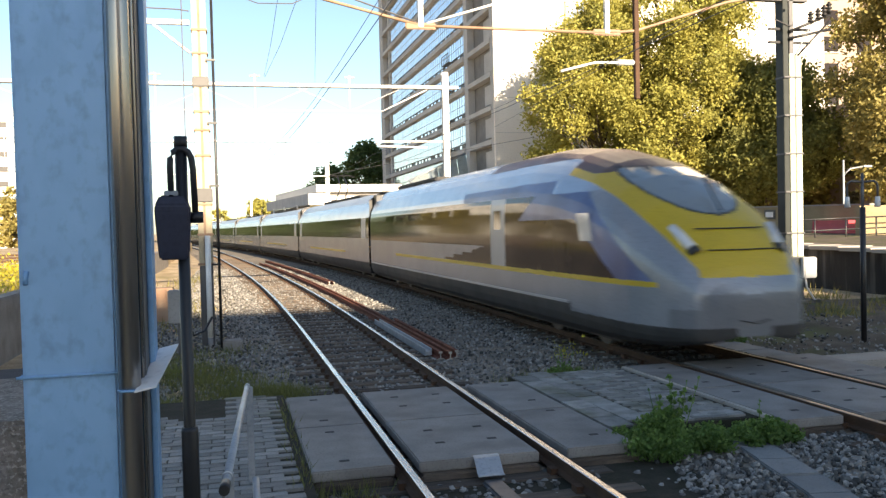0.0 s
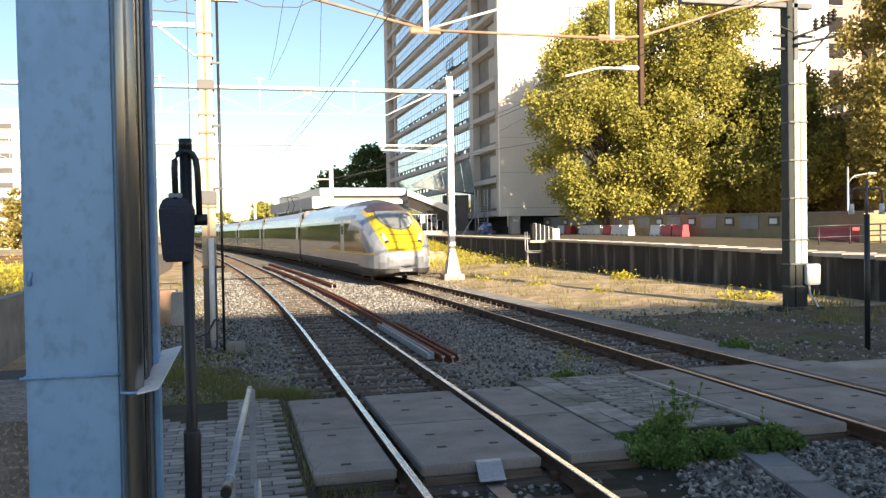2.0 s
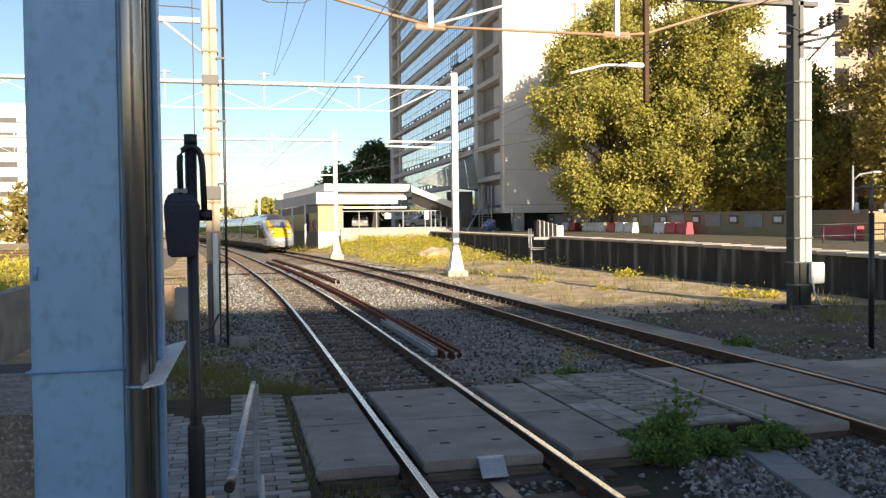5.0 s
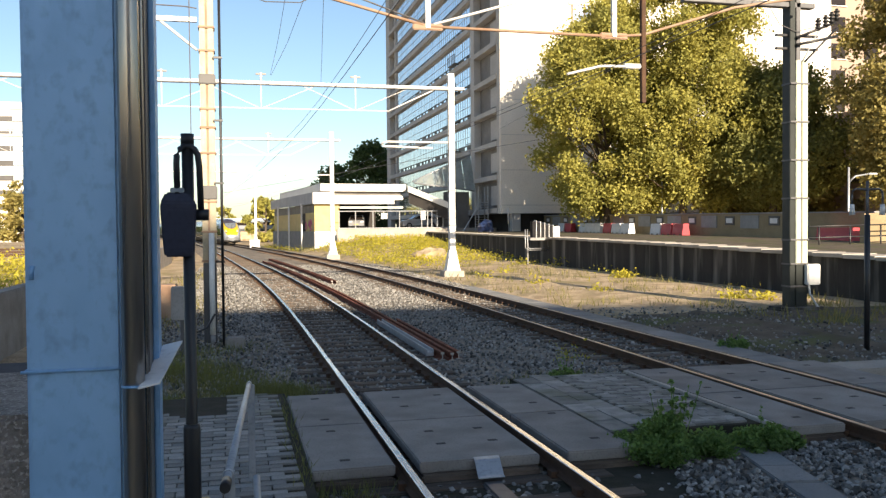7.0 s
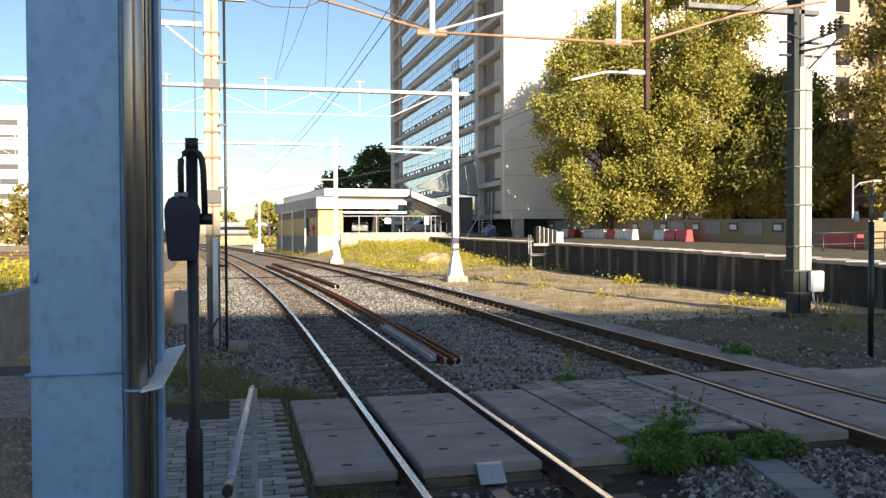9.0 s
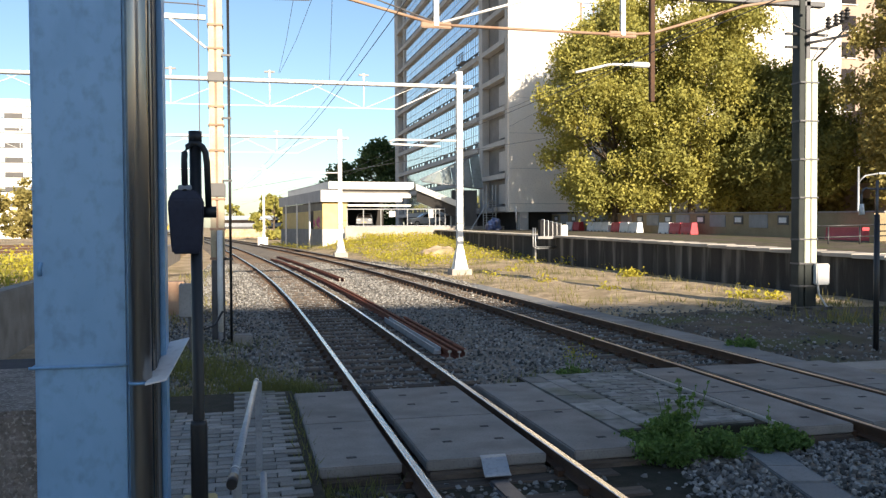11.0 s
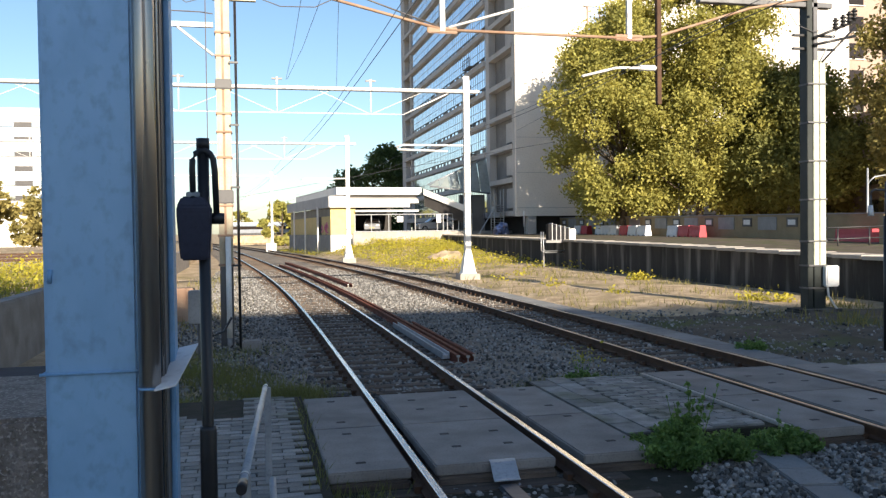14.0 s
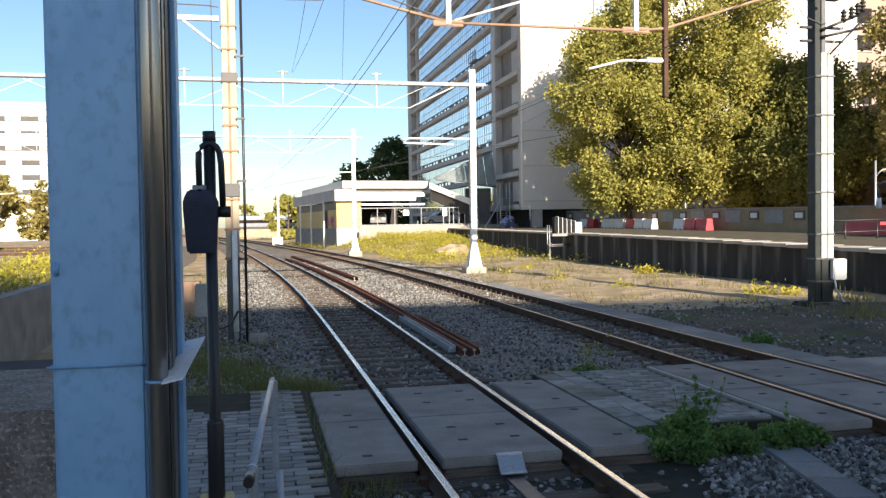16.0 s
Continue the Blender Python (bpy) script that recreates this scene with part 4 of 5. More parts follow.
for s in range(NS):
    z = Z0 + s * STOREY
    part("floor_beam", B(FX - 0.25, FY0 + 10.6, z - 0.3, FX + 0.74, FY1 - 3.0, z + 0.25), "facade", tb)
    part("ledge", B(FX - 0.10, FY0 + 0.9, z - 0.25, FX + 0.74, FY0 + 9.2, z + 0.25), "facade", tb)
    part("recess_panel", B(FX + 0.45, FY0 + 1.6, z + 0.6, FX + 0.742, FY0 + 4.6, z + 2.6), "facade", tb)
    part("spandrel", B(FX + 0.30, ga, z + 0.25, FX + 0.742, gb, z + 0.85), "spandrel", tb)
    part("far_window", B(FX + 0.5, FY1 - 7.3, z + 0.9, FX + 0.742, FY1 - 3.3, z + 2.4), "glass", tb)
    for k in range(NB):
        y = ga + k * bay
        if wglass is None:
            wglass = part("window", B(0.18, 0.05, 0.85, 0.24, bay - 0.05, STOREY - 0.30), "glass", tb, "bluish reflecting window")
            bm = bmesh.new()
            for u in range(5):
                box(bm, 0.155, u * bay / 4 - 0.03, 0.85, 0.20, u * bay / 4 + 0.03, STOREY - 0.30)
            for w in (0.85, 1.75, 3.01):
                box(bm, 0.15, 0, w, 0.19, bay, w + 0.05)
            wframe = part("window_frame", bm, "alu", wglass)
            sglass = part("vent_window", B(0.24, 0.25, 0.36, 0.29, 1.15, 0.76), "glass", tb)
            for ob in (wglass, sglass):
                ob.matrix_basis = pose(FX, y, z)
            continue
        w2 = wglass.copy()
        w2.matrix_basis = pose(FX, y, z)
        scene.collection.objects.link(w2)
        f2 = wframe.copy()
        f2.parent = w2
        scene.collection.objects.link(f2)
        s2 = sglass.copy()
        s2.matrix_basis = pose(FX, y + (bay / 2 if (k + s) % 3 == 0 else 0), z)
        scene.collection.objects.link(s2)
        s3 = sglass.copy()
        s3.matrix_basis = pose(FX, y + bay / 2 + 0.3, z)
        scene.collection.objects.link(s3)
for s, y in ((1, 95), (2, 95), (3, 95.5), (4, 95), (5, 95.3)):
    cr = part("balcony", B(FX - 0.9, y, Z0 + s * STOREY + 0.3, FX - 0.25, y + 3.0, Z0 + s * STOREY + 0.4), "spandrel", tb)
    for o in (0, 0.75, 1.5, 2.25, 2.95):
        part("baluster", T([(FX - 0.85, y + o, Z0 + s * STOREY + 0.4), (FX - 0.85, y + o, Z0 + s * STOREY + 1.4)], 0.04, 6), "galv_dark", cr)
    part("handrail", T([(FX - 0.85, y, Z0 + s * STOREY + 1.4), (FX - 0.85, y + 3, Z0 + s * STOREY + 1.4)], 0.04, 6), "galv_dark", cr)
win = part("end_window", B(33.6, FY0 - 0.05, 21.4, 36.4, FY0 + 0.02, 24.6), "glass", tb)
for x in (33.6, 34.95, 36.3):
    part("mullion", B(x, FY0 - 0.12, 21.4, x + 0.14, FY0 - 0.052, 24.6), "rustpaint", win)
part("lintel", B(33.3, FY0 - 0.2, 24.6, 37.6, FY0 - 0.004, 24.95), "plaster", win)
for z in (4.4, 7.9, 11.4, 14.9):
    part("wall_joint", B(FX + 0.1, FY0 - 0.008, z, 63, FY0 - 0.002, z + 0.05), "facade", tb)

# open steel stair and low things at the foot of the building
st = thing("steel_stair", (24.6, 84.0, 1.82), "grey open steel stair at the building's foot", "stair")
for k in range(12):
    part("tread", B(0, 0.0, 0.25 * k + 0.2, 1.0, 1.2, 0.25 * k + 0.24), "alu", st)
for x in (0, 1.0):
    part("stringer", T([(x, 0, 0), (x, 0, 4.6)], 0.05, 6), "alu", st)
    part("stringer", T([(x, 1.2, 0), (x, 1.2, 4.6)], 0.05, 6), "alu", st)
part("sloping_rail", T([(-1.6, 0.2, 0), (0, 0.2, 2.6)], 0.06, 6), "alu", st)
dsh = thing("round_sign", (25.75, 78, 1.78), "tilted white round disc on a stand", "sign")
part("disc", T([(0, 0, 1.5), (0.08, -0.03, 1.5)], 0.76, 24), "whiteplastic", dsh)
part("stand", T([(0.1, 0, 0), (0.1, 0, 1.5)], 0.05, 8), "zinc", dsh)
tp = thing("blue_tarpaulin", (24.2, 80, 1.8), "crumpled blue tarpaulin heap on the platform", "tarpaulin")
bm = bmesh.new()
bmesh.ops.create_icosphere(bm, subdivisions=3, radius=0.8)
for v in bm.verts:
    v.co *= 1 + 0.35 * noise.noise(v.co * 2)
    v.co.z = max(0, v.co.z * 1.2 + 0.2)
part("sheet", bm, "bluecoach", tp)

# ---- station building with canopy ----
ks = thing("station_kiosk", label="low station building with white canopy and yellow walls", category="building")
# Side turned from the sun: its shade is in the grey.
part("side_fascia", B(8.30, 90.05, 4.85, 8.42, 118, 6.05), "greywall", ks, "grey side fascia")
part("front_fascia", B(8.43, 90, 4.85, 17.2, 90.3, 5.74), "whitewall", ks, "white front fascia")
part("fascia_return", B(8.43, 90, 5.742, 10.4, 90.3, 6.05), "whitewall", ks)
# Shadow gap under the roof: a recess that is also coloured dark.
part("roof_recess", B(10.4, 90.9, 5.742, 18.3, 91.1, 6.18), "facade_dark", ks, "brown recessed strip under the roof edge")
part("canopy_roof", B(8.43, 90.31, 5.3, 18.3, 118, 5.74), "whitewall", ks)
part("upper_roof", B(9.2, 90.2, 6.2, 18.6, 116, 6.98), "whitewall", ks, "white upper roof edge")
part("lower_beam", B(11.2, 90.0, 4.36, 18.2, 90.3, 4.56), "whitewall", ks)
part("front_wall", B(8.6, 90.6, 1.96, 11.3, 90.9, 4.85), "yellowwall", ks, "yellow front wall")
for y0, y1, key in ((91, 95.6, "yellowwall"), (95.6, 98.2, "darkin"), (98.2, 106, "yellowwall"), (106, 117, "yellowwall")):
    part("side_wall", B(8.62, y0, 1.96, 8.8, y1, 3.95), key, ks)
part("clerestory", B(8.64, 91, 3.96, 8.78, 117, 4.85), "spandrel", ks, "dark clerestory windows")
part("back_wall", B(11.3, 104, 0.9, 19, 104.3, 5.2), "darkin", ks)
part("plinth", B(8.4, 90.1, -0.3, 12.2, 117, 1.955, 0.02), "concrete_lid", ks, "grey concrete plinth")
part("front_plinth", B(8.4, 89.6, -0.3, 12.2, 90.08, 1.93, 0.02), "whitewall", ks)
for y in (96, 104, 112):
    part("column", B(8.20, y, -0.3, 8.36, y + 0.25, 5.0), "whitewall", ks)
gr = random.Random(8)
gf = bmesh.new()
for k in range(16):
    y = 91.6 + gr.uniform(0, 3.4)
    z = 2.05 + gr.uniform(0, 1.0)
    tube(gf, [(8.6, y, z), (8.6, y + gr.uniform(0.2, 0.6), z + gr.uniform(-0.3, 0.5)), (8.6, y + gr.uniform(0.4, 0.9), z + gr.uniform(-0.2, 0.2))], 0.07, 5)
tagged(part("graffiti", gf, "pink", ks, "pink sprayed scribbles"), kind="stuff")
bm = bmesh.new()
prism(bm, [(0, 0), (3.0, 0), (3.0, 0.65), (0, 0.65)], [(18.3, 88.6, 6.1, 1.2), (22.0, 84.5, 4.0, 1.2)])
part("sloping_canopy", bm, "whitewall", ks, "white sloping stair canopy")
bm = bmesh.new()
prism(bm, [(0.1, 0), (2.9, 0), (2.9, 1.2), (0.1, 1.2)], [(18.4, 88.7, 4.9, 1.2), (22.0, 84.6, 2.8, 1.2)])
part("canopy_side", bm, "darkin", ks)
gl = thing("glazed_link", label="sloping grey-green glazed link between canopy and office building", category="glazed roof")
GA, GB = ((18.9, 89.6, 7.15), (25.8, 91.2, 10.2)), ((18.95, 89.0, 7.0), (25.8, 89.4, 6.2))
for k in range(6):
    u, w = k / 6 + 0.004, (k + 1) / 6 - 0.004
    bm = bmesh.new()
    quad = [Vector(a).lerp(Vector(b), q) for (a, b), q in ((GB, u), (GB, w), (GA, w), (GA, u))]
    lower = [bm.verts.new(p) for p in quad]
    upper = [bm.verts.new(p + Vector((0, -0.03, 0.06))) for p in quad]
    bm.faces.new(upper)
    bm.faces.new(lower[::-1])
    for q in range(4):
        bm.faces.new((lower[q], lower[(q + 1) % 4], upper[(q + 1) % 4], upper[q]))
    part("pane", bm, "linkglass", gl)
part("ridge_beam", T([(p[0], p[1], p[2] + 0.05) for p in GA], 0.09, 8), "alu", gl)
part("eave_beam", T(GB, 0.09, 8), "alu", gl)
part("link_wall", B(23.0, 92.2, 2.0, 25.9, 92.5, 6.2), "facade_dark", gl)

ks.matrix_basis = Matrix.Translation((8.36, 90, 0)) @ pose(0, 0, 0, 0, 0, 6.3) @ Matrix.Translation((-8.36, -90, 0))

fe = thing("metal_fence", label="pale metal fence with mesh posts above the retaining wall", category="fence")
for z in (4.0, 2.26):
    part("rail", T([(10.75, 87.6, z), (23.2, 87.6, z)], 0.05, 6), "pale_zinc", fe)
for x in (10.75, 12.44, 14.26, 17.05, 19.41, 20.05, 20.5, 21.1, 21.73, 22.4, 23.2):
    part("post", T([(x, 87.6, 2.19), (x, 87.6, 4.05)], 0.055, 6), "pale_zinc", fe)
part("sign_plate", B(15.1, 87.5, 3.2, 15.75, 87.54, 3.8, 0.01), "whiteplastic", fe)
part("sign_plate", B(19.3, 87.5, 3.1, 19.8, 87.54, 4.0, 0.01), "whiteplastic", fe)


def parked_car(x, y, z, rz, key, label):
    c = thing("parked_car", (x, y, z), label, "car", "parked cars", rz=rz)
    bm = bmesh.new()
    prof = [(-2.1, 0.3), (2.1, 0.3), (2.15, 0.7), (1.9, 0.92), (0.95, 1.02), (0.35, 1.45), (-1.2, 1.5), (-1.9, 1.05), (-2.15, 0.9)]
    rings = [[bm.verts.new((u * (0.98 if abs(w) > 0.8 else 1), w * (0.82 if zz > 1.2 else 1), zz)) for u, zz in prof] for w in (-0.86, 0.86)]
    n = len(prof)
    for k in range(n):
        bm.faces.new((rings[0][k], rings[0][(k + 1) % n], rings[1][(k + 1) % n], rings[1][k]))
    bm.faces.new(rings[0][::-1])
    bm.faces.new(rings[1])
    bmesh.ops.recalc_face_normals(bm, faces=bm.faces)
    bmesh.ops.bevel(bm, geom=bm.edges[:], offset=0.05, segments=2, affect="EDGES")
    body = part("body", bm, key, c)
    for s in (-1, 1):
        bm = bmesh.new()
        y0 = s * 0.80
        bm.faces.new([bm.verts.new(p) for p in ((0.72, s * 0.875, 1.02), (0.28, s * 0.73, 1.40), (-1.1, s * 0.73, 1.43), (-1.6, s * 0.87, 1.05))])
        part("side_window", bm, "trainglass", body)
        for u in (-1.35, 1.35):
            wh = part("wheel", T([(u, s * 0.68, 0.32), (u, s * 0.90, 0.32)], 0.32, 16), "black", c)
            part("rim", T([(u, s * 0.86, 0.32), (u, s * 0.91, 0.32)], 0.2, 12), "alu", wh)
        part("headlight", B(2.02, s * 0.62 - 0.18, 0.68, 2.14, s * 0.62 + 0.18, 0.84, 0.02), "lens", body)
    bm = bmesh.new()
    bm.faces.new([bm.verts.new(p) for p in ((0.99, -0.74, 1.04), (0.99, 0.74, 1.04), (0.42, 0.64, 1.43), (0.42, -0.64, 1.43))])
    part("windscreen", bm, "trainglass", body)
    part("plate", B(2.12, -0.26, 0.42, 2.165, 0.26, 0.53, 0.005), "yellowwall", body)


parked_car(13.7, 95.5, 2.2, -100, "carsilver", "silver parked car facing the fence")
parked_car(20.7, 95.0, 2.2, 184, "carwhite", "white parked car seen from the side")
tagged(part("parking_floor", B(11.0, 88.05, 0.5, 26, 104, 2.2), "asphalt"), "dark parking floor under the canopy", "floor", kind="structure")

# ---- far things ----
fb = thing("far_office_block", label="far white office block with dark window strips", category="building")
part("mass", B(-95, 190, -0.3, -30, 205, 27), "whitewall", fb)
for k in range(7):
    part("window_strip", B(-94, 189.9, 6.5 + k * 3.0, -31, 189.998, 7.6 + k * 3.0), "spandrel", fb)
    for u in range(10):
        part("window_bay", B(-94 + u * 6.4, 189.8, 6.6 + k * 3.0, -91 + u * 6.4, 189.898, 7.5 + k * 3.0), "glass", fb)
part("parapet", B(-95, 189.7, 27, -30, 205, 28.2), "plaster", fb)
hb = thing("far_apartment_block", label="far pinkish apartment block behind the trees", category="building")
part("mass", B(46, 92, -0.3, 90, 110, 40), "pinkwall", hb)
for k in range(11):
    for u in range(8):
        w = part("window", B(47.5 + u * 5, 91.9, 3.0 + k * 3.3, 49.7 + u * 5, 91.998, 4.9 + k * 3.3), "trainglass", hb)
        part("sill", B(47.3 + u * 5, 91.8, 2.9 + k * 3.3, 49.9 + u * 5, 91.898, 3.0 + k * 3.3), "whitewall", w)
rb = thing("street_building", label="brown brick street building behind the parked barriers", category="building")
part("mass", B(52, 40, -0.3, 56, 78, 12), "pinkwall", rb)
for k in range(3):
    for u in range(9):
        part("window", B(51.9, 41.5 + u * 4, 2.6 + k * 3.1, 51.998, 43.4 + u * 4, 4.4 + k * 3.1), "glass", rb)
co = thing("standing_coaches", label="row of silver coaches with dark windows standing far off", category="train", )
part("lower_body", B(-5, 205, 2.2, 11, 208, 3.1, 0.1), "train_grey", co)
part("window_band", B(-5, 205.05, 3.11, 11, 208, 3.85), "trainglass", co)
part("roof", B(-5, 205, 3.86, 11, 208, 4.8, 0.3), "train_shoulder", co)
part("underframe", B(-5, 205.3, 1.7, 11, 207.7, 2.2), "black", co)
tagged(part("far_bank", B(-6, 196, -0.36, 14, 212, 1.7, 0.3), "ground"), "far earth bank under the standing coaches", "bank", kind="structure")
wb = thing("white_relay_box", (3.0, 116, 0), "white relay box beside the track", "relay box")
part("body", B(-0.65, -0.4, -0.4, 0.65, 0.4, 0.78, 0.04), "whiteplastic", wb)
part("lid", B(-0.7, -0.45, 0.78, 0.7, 0.45, 0.85, 0.02), "whiteplastic", wb)
for x, y in ((-12.5, 62.8), (-17.5, 63.5)):
    m = thing("yard_mast", (x, y, 0.8), "pale yard mast beside the siding tracks", "mast", "yard masts")
    part("post", B(-0.12, -0.12, -0.2, 0.12, 0.12, 4.2, 0.01), "cream", m)
    part("foot", B(-0.3, -0.3, -0.2, 0.3, 0.3, 0.25, 0.02), "platform_edge", m)
    part("arm", T([(0, 0, 3.9), (1.5, 0, 4.0)], 0.04, 6), "white", m)
# plain building that keeps the crossing in shade
bb = tagged(part("building_behind", B(-25, -30, -0.3, 27, 0, 33.9), "facade"), "plain grey building behind the crossing", "building", kind="structure")
bb.matrix_basis = pose(22.8, -72.3, 0, 0, 0, -9)


# ---- trees ----
def leaf_cloud(name, blobs, n, size, key, parent, seed, label="", spread=0.55):
    rng = np.random.default_rng(seed)
    w = np.array([b[3] ** 2 for b in blobs])
    idx = rng.choice(len(blobs), n, p=w / w.sum())
    c = np.array([b[:3] for b in blobs])[idx]
    r = np.array([b[3] for b in blobs])[idx]
    d = rng.normal(size=(n, 3))
    d /= np.linalg.norm(d, axis=1)[:, None]
    p = c + d * (r * rng.uniform(spread, 1.08, n))[:, None] + rng.normal(size=(n, 3)) * 0.12 * r[:, None]
    u = rng.normal(size=(n, 3))
    u /= np.linalg.norm(u, axis=1)[:, None]
    v = np.cross(u, rng.normal(size=(n, 3)))
    v /= np.linalg.norm(v, axis=1)[:, None]
    s = size * rng.uniform(0.6, 1.3, n)[:, None]
    verts = np.empty((n, 4, 3))
    verts[:, 0], verts[:, 1], verts[:, 2], verts[:, 3] = p - u * s, p + v * s * 0.6, p + u * s, p - v * s * 0.6
    faces = np.arange(n * 4).reshape(n, 4)
    return meshpart(name, verts.reshape(-1, 3).tolist(), faces.tolist(), key, parent, label)


def tree(x, y, z0, height, width, n, leaf, key, label, seed, trunk_h=4.5, low=0.2, nb=170):
    t = thing("tree", (x, y, z0), label, "tree", "trees")
    rng = random.Random(seed)
    bm = bmesh.new()
    tube(bm, [(0, 0, -0.5), (0.1, 0.05, trunk_h * 0.6), (0.0, 0.1, trunk_h), (0.2, 0, height * 0.6), (0, 0, height * 0.85)], 0.38, 10, 0.06)
    blobs = []
    for k in range(nb):
        a, h = rng.uniform(0, 2 * math.pi), rng.uniform(low, 0.98)
        env = math.sin(math.pi * min(1, max(0.0, (h - low) / (1 - low))) ** 0.7) ** 0.5
        rr = width / 2 * env * math.sqrt(rng.uniform(0.15, 1.0)) * 0.92
        b = (rr * math.cos(a), rr * math.sin(a), h * height, width * rng.uniform(0.06, 0.12))
        blobs.append(b)
        if k % 3 == 0:
            s = Vector((0.1, 0, max(trunk_h * 0.7, h * height * 0.62)))
            e = Vector(b[:3])
            mid = s.lerp(e, 0.5) + Vector((0, 0, -0.02 * height))
            tube(bm, [s, mid, e], 0.13, 6, 0.03)
    part("trunk", bm, "bark", t)
    leaf_cloud("crown", blobs, n, leaf, key, t, seed, "", 0.15)
    return t


GOLD = "large plane tree with golden green autumn leaves"
tree(30.9, 67.0, 1.0, 20.0, 14.0, 90000, 0.145, "leaf_gold", GOLD, 11, 5.0, 0.14)
tree(36.3, 64.0, 1.0, 24.0, 15.0, 110000, 0.145, "leaf_gold", GOLD, 12, 5.0, 0.13)
# Plane tree like its neighbours; its shade is put into the leaf colour.
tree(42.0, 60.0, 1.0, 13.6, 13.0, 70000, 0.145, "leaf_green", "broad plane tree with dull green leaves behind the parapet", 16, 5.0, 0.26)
tree(44.7, 47.0, 1.0, 21.0, 12.5, 60000, 0.16, "leaf_olive", "plane tree with olive brown leaves behind the parapet", 13, 4.0, 0.12)
tree(52.0, 52.0, 1.0, 22.0, 14.0, 34000, 0.2, "leaf_olive", "plane tree with olive brown leaves behind the parapet", 14, 4.0, 0.12)
tree(47.0, 68.0, 1.0, 12.0, 14.0, 22000, 0.28, "leaf_olive", "plane tree with olive brown leaves behind the parapet", 17, 4.0, 0.08)
tree(27.0, 165.0, 0.0, 18.5, 14.0, 10000, 0.4, "leaf_dark", "dark green tree behind the office building", 15, 3.0, 0.1)
tree(21.5, 178.0, 0.0, 15.0, 13.0, 8500, 0.4, "leaf_dark", "dark green tree behind the office building", 18, 3.0, 0.1)
# Row is extended out of view to darken what the train reflects.
for k, x in enumerate((-84, -76, -69, -62, -55, -48, -41, -34, -28)):
    tree(x, 150 + 6 * (k % 2), 0.5, 11.5 - k % 2, 12.0, 5000, 0.4, "leaf_olive", "far olive green tree behind the siding tracks", 30 + k, 2.0, 0.05, 40)
for k, (x, y, h) in enumerate(((-2, 260, 9), (10, 265, 8), (20, 255, 10), (6.5, 170, 8))):
    tree(x, y, 0.0, h, 9.0, 2500, 0.45, "leaf_gold", "far yellowing tree near the station throat", 40 + k, 2.0, 0.05, 30)


# Hidden tree belt, added so the train's side mirrors dark instead of sky.
for k in range(9):
    tree(-26 - 3.4 * k, 172 + 30 * k, 0.0, 12.0 - k % 3, 15.0, 3500, 0.55, "leaf_dark", "far dark tree of the belt along the line", 60 + k, 2.0, 0.03, 40)


# ---- weeds and grass ----
def blades(name, spots, key, hmin, hmax, width, seed, label, category):
    """Grass: thin leaning blades at spots (x, y, z, count, spread)."""
    rng = np.random.default_rng(seed)
    vs, fs = [], []
    for x, y, z, n, sp in spots:
        px = x + rng.normal(size=n) * sp
        py = y + rng.normal(size=n) * sp
        h = rng.uniform(hmin, hmax, n)
        a = rng.uniform(0, 6.283, n)
        lean = rng.normal(size=(n, 2)) * 0.35
        for i in range(n):
            k = len(vs)
            dx, dy = math.cos(a[i]) * width, math.sin(a[i]) * width
            vs += [(px[i] - dx, py[i] - dy, z), (px[i] + dx, py[i] + dy, z), (px[i] + lean[i, 0] * h[i], py[i] + lean[i, 1] * h[i], z + h[i])]
            fs.append((k, k + 1, k + 2))
    return tagged(meshpart(name, vs, fs, key), label, category, kind="stuff")


G = random.Random(21)
spots = []
for cx, cy, n, s in ((-0.9, 15.5, 1600, 0.5), (-0.3, 14.4, 1300, 0.45), (0.25, 13.1, 1500, 0.34), (0.75, 12.8, 1000, 0.25), (-0.9, 12.6, 700, 0.4), (-1.5, 17.0, 700, 0.5), (4.6, 12.2, 500, 0.3), (5.3, 12.6, 500, 0.3), (4.2, 12.0, 250, 0.25), (-0.2, 18.0, 300, 0.5)):
    spots.append((cx, cy, -0.2, n, s))
for k in range(40):
    spots.append((0.62 + G.uniform(-0.04, 0.06), 7.6 + k * 0.1, -0.06, 3, 0.04))
for k in range(60):
    spots.append((G.uniform(0.2, 1.2), G.uniform(6.6, 7.9), -0.2, 12, 0.12))
blades("grass_tufts", spots, "grass", 0.06, 0.2, 0.007, 5, "green grass tufts at the edge of the paving", "grass")
spots = []
for k in range(150):
    y = G.uniform(18, 85)
    x = G.uniform(centre(LINE2, y)[0] + 2.6, 19.6)
    spots.append((x, y, verge_at(x, y) - 0.03, 26, 0.4))
for k in range(90):
    spots.append((G.uniform(-9, -5.2), G.uniform(18, 50), 0.8, 40, 0.5))
for k in range(40):
    spots.append((G.uniform(-2.8, -0.8), G.uniform(20, 50), -0.25, 20, 0.4))
blades("dry_grass", spots, "grass_dry", 0.12, 0.4, 0.02, 6, "dry grass tufts on the earth verge", "grass")


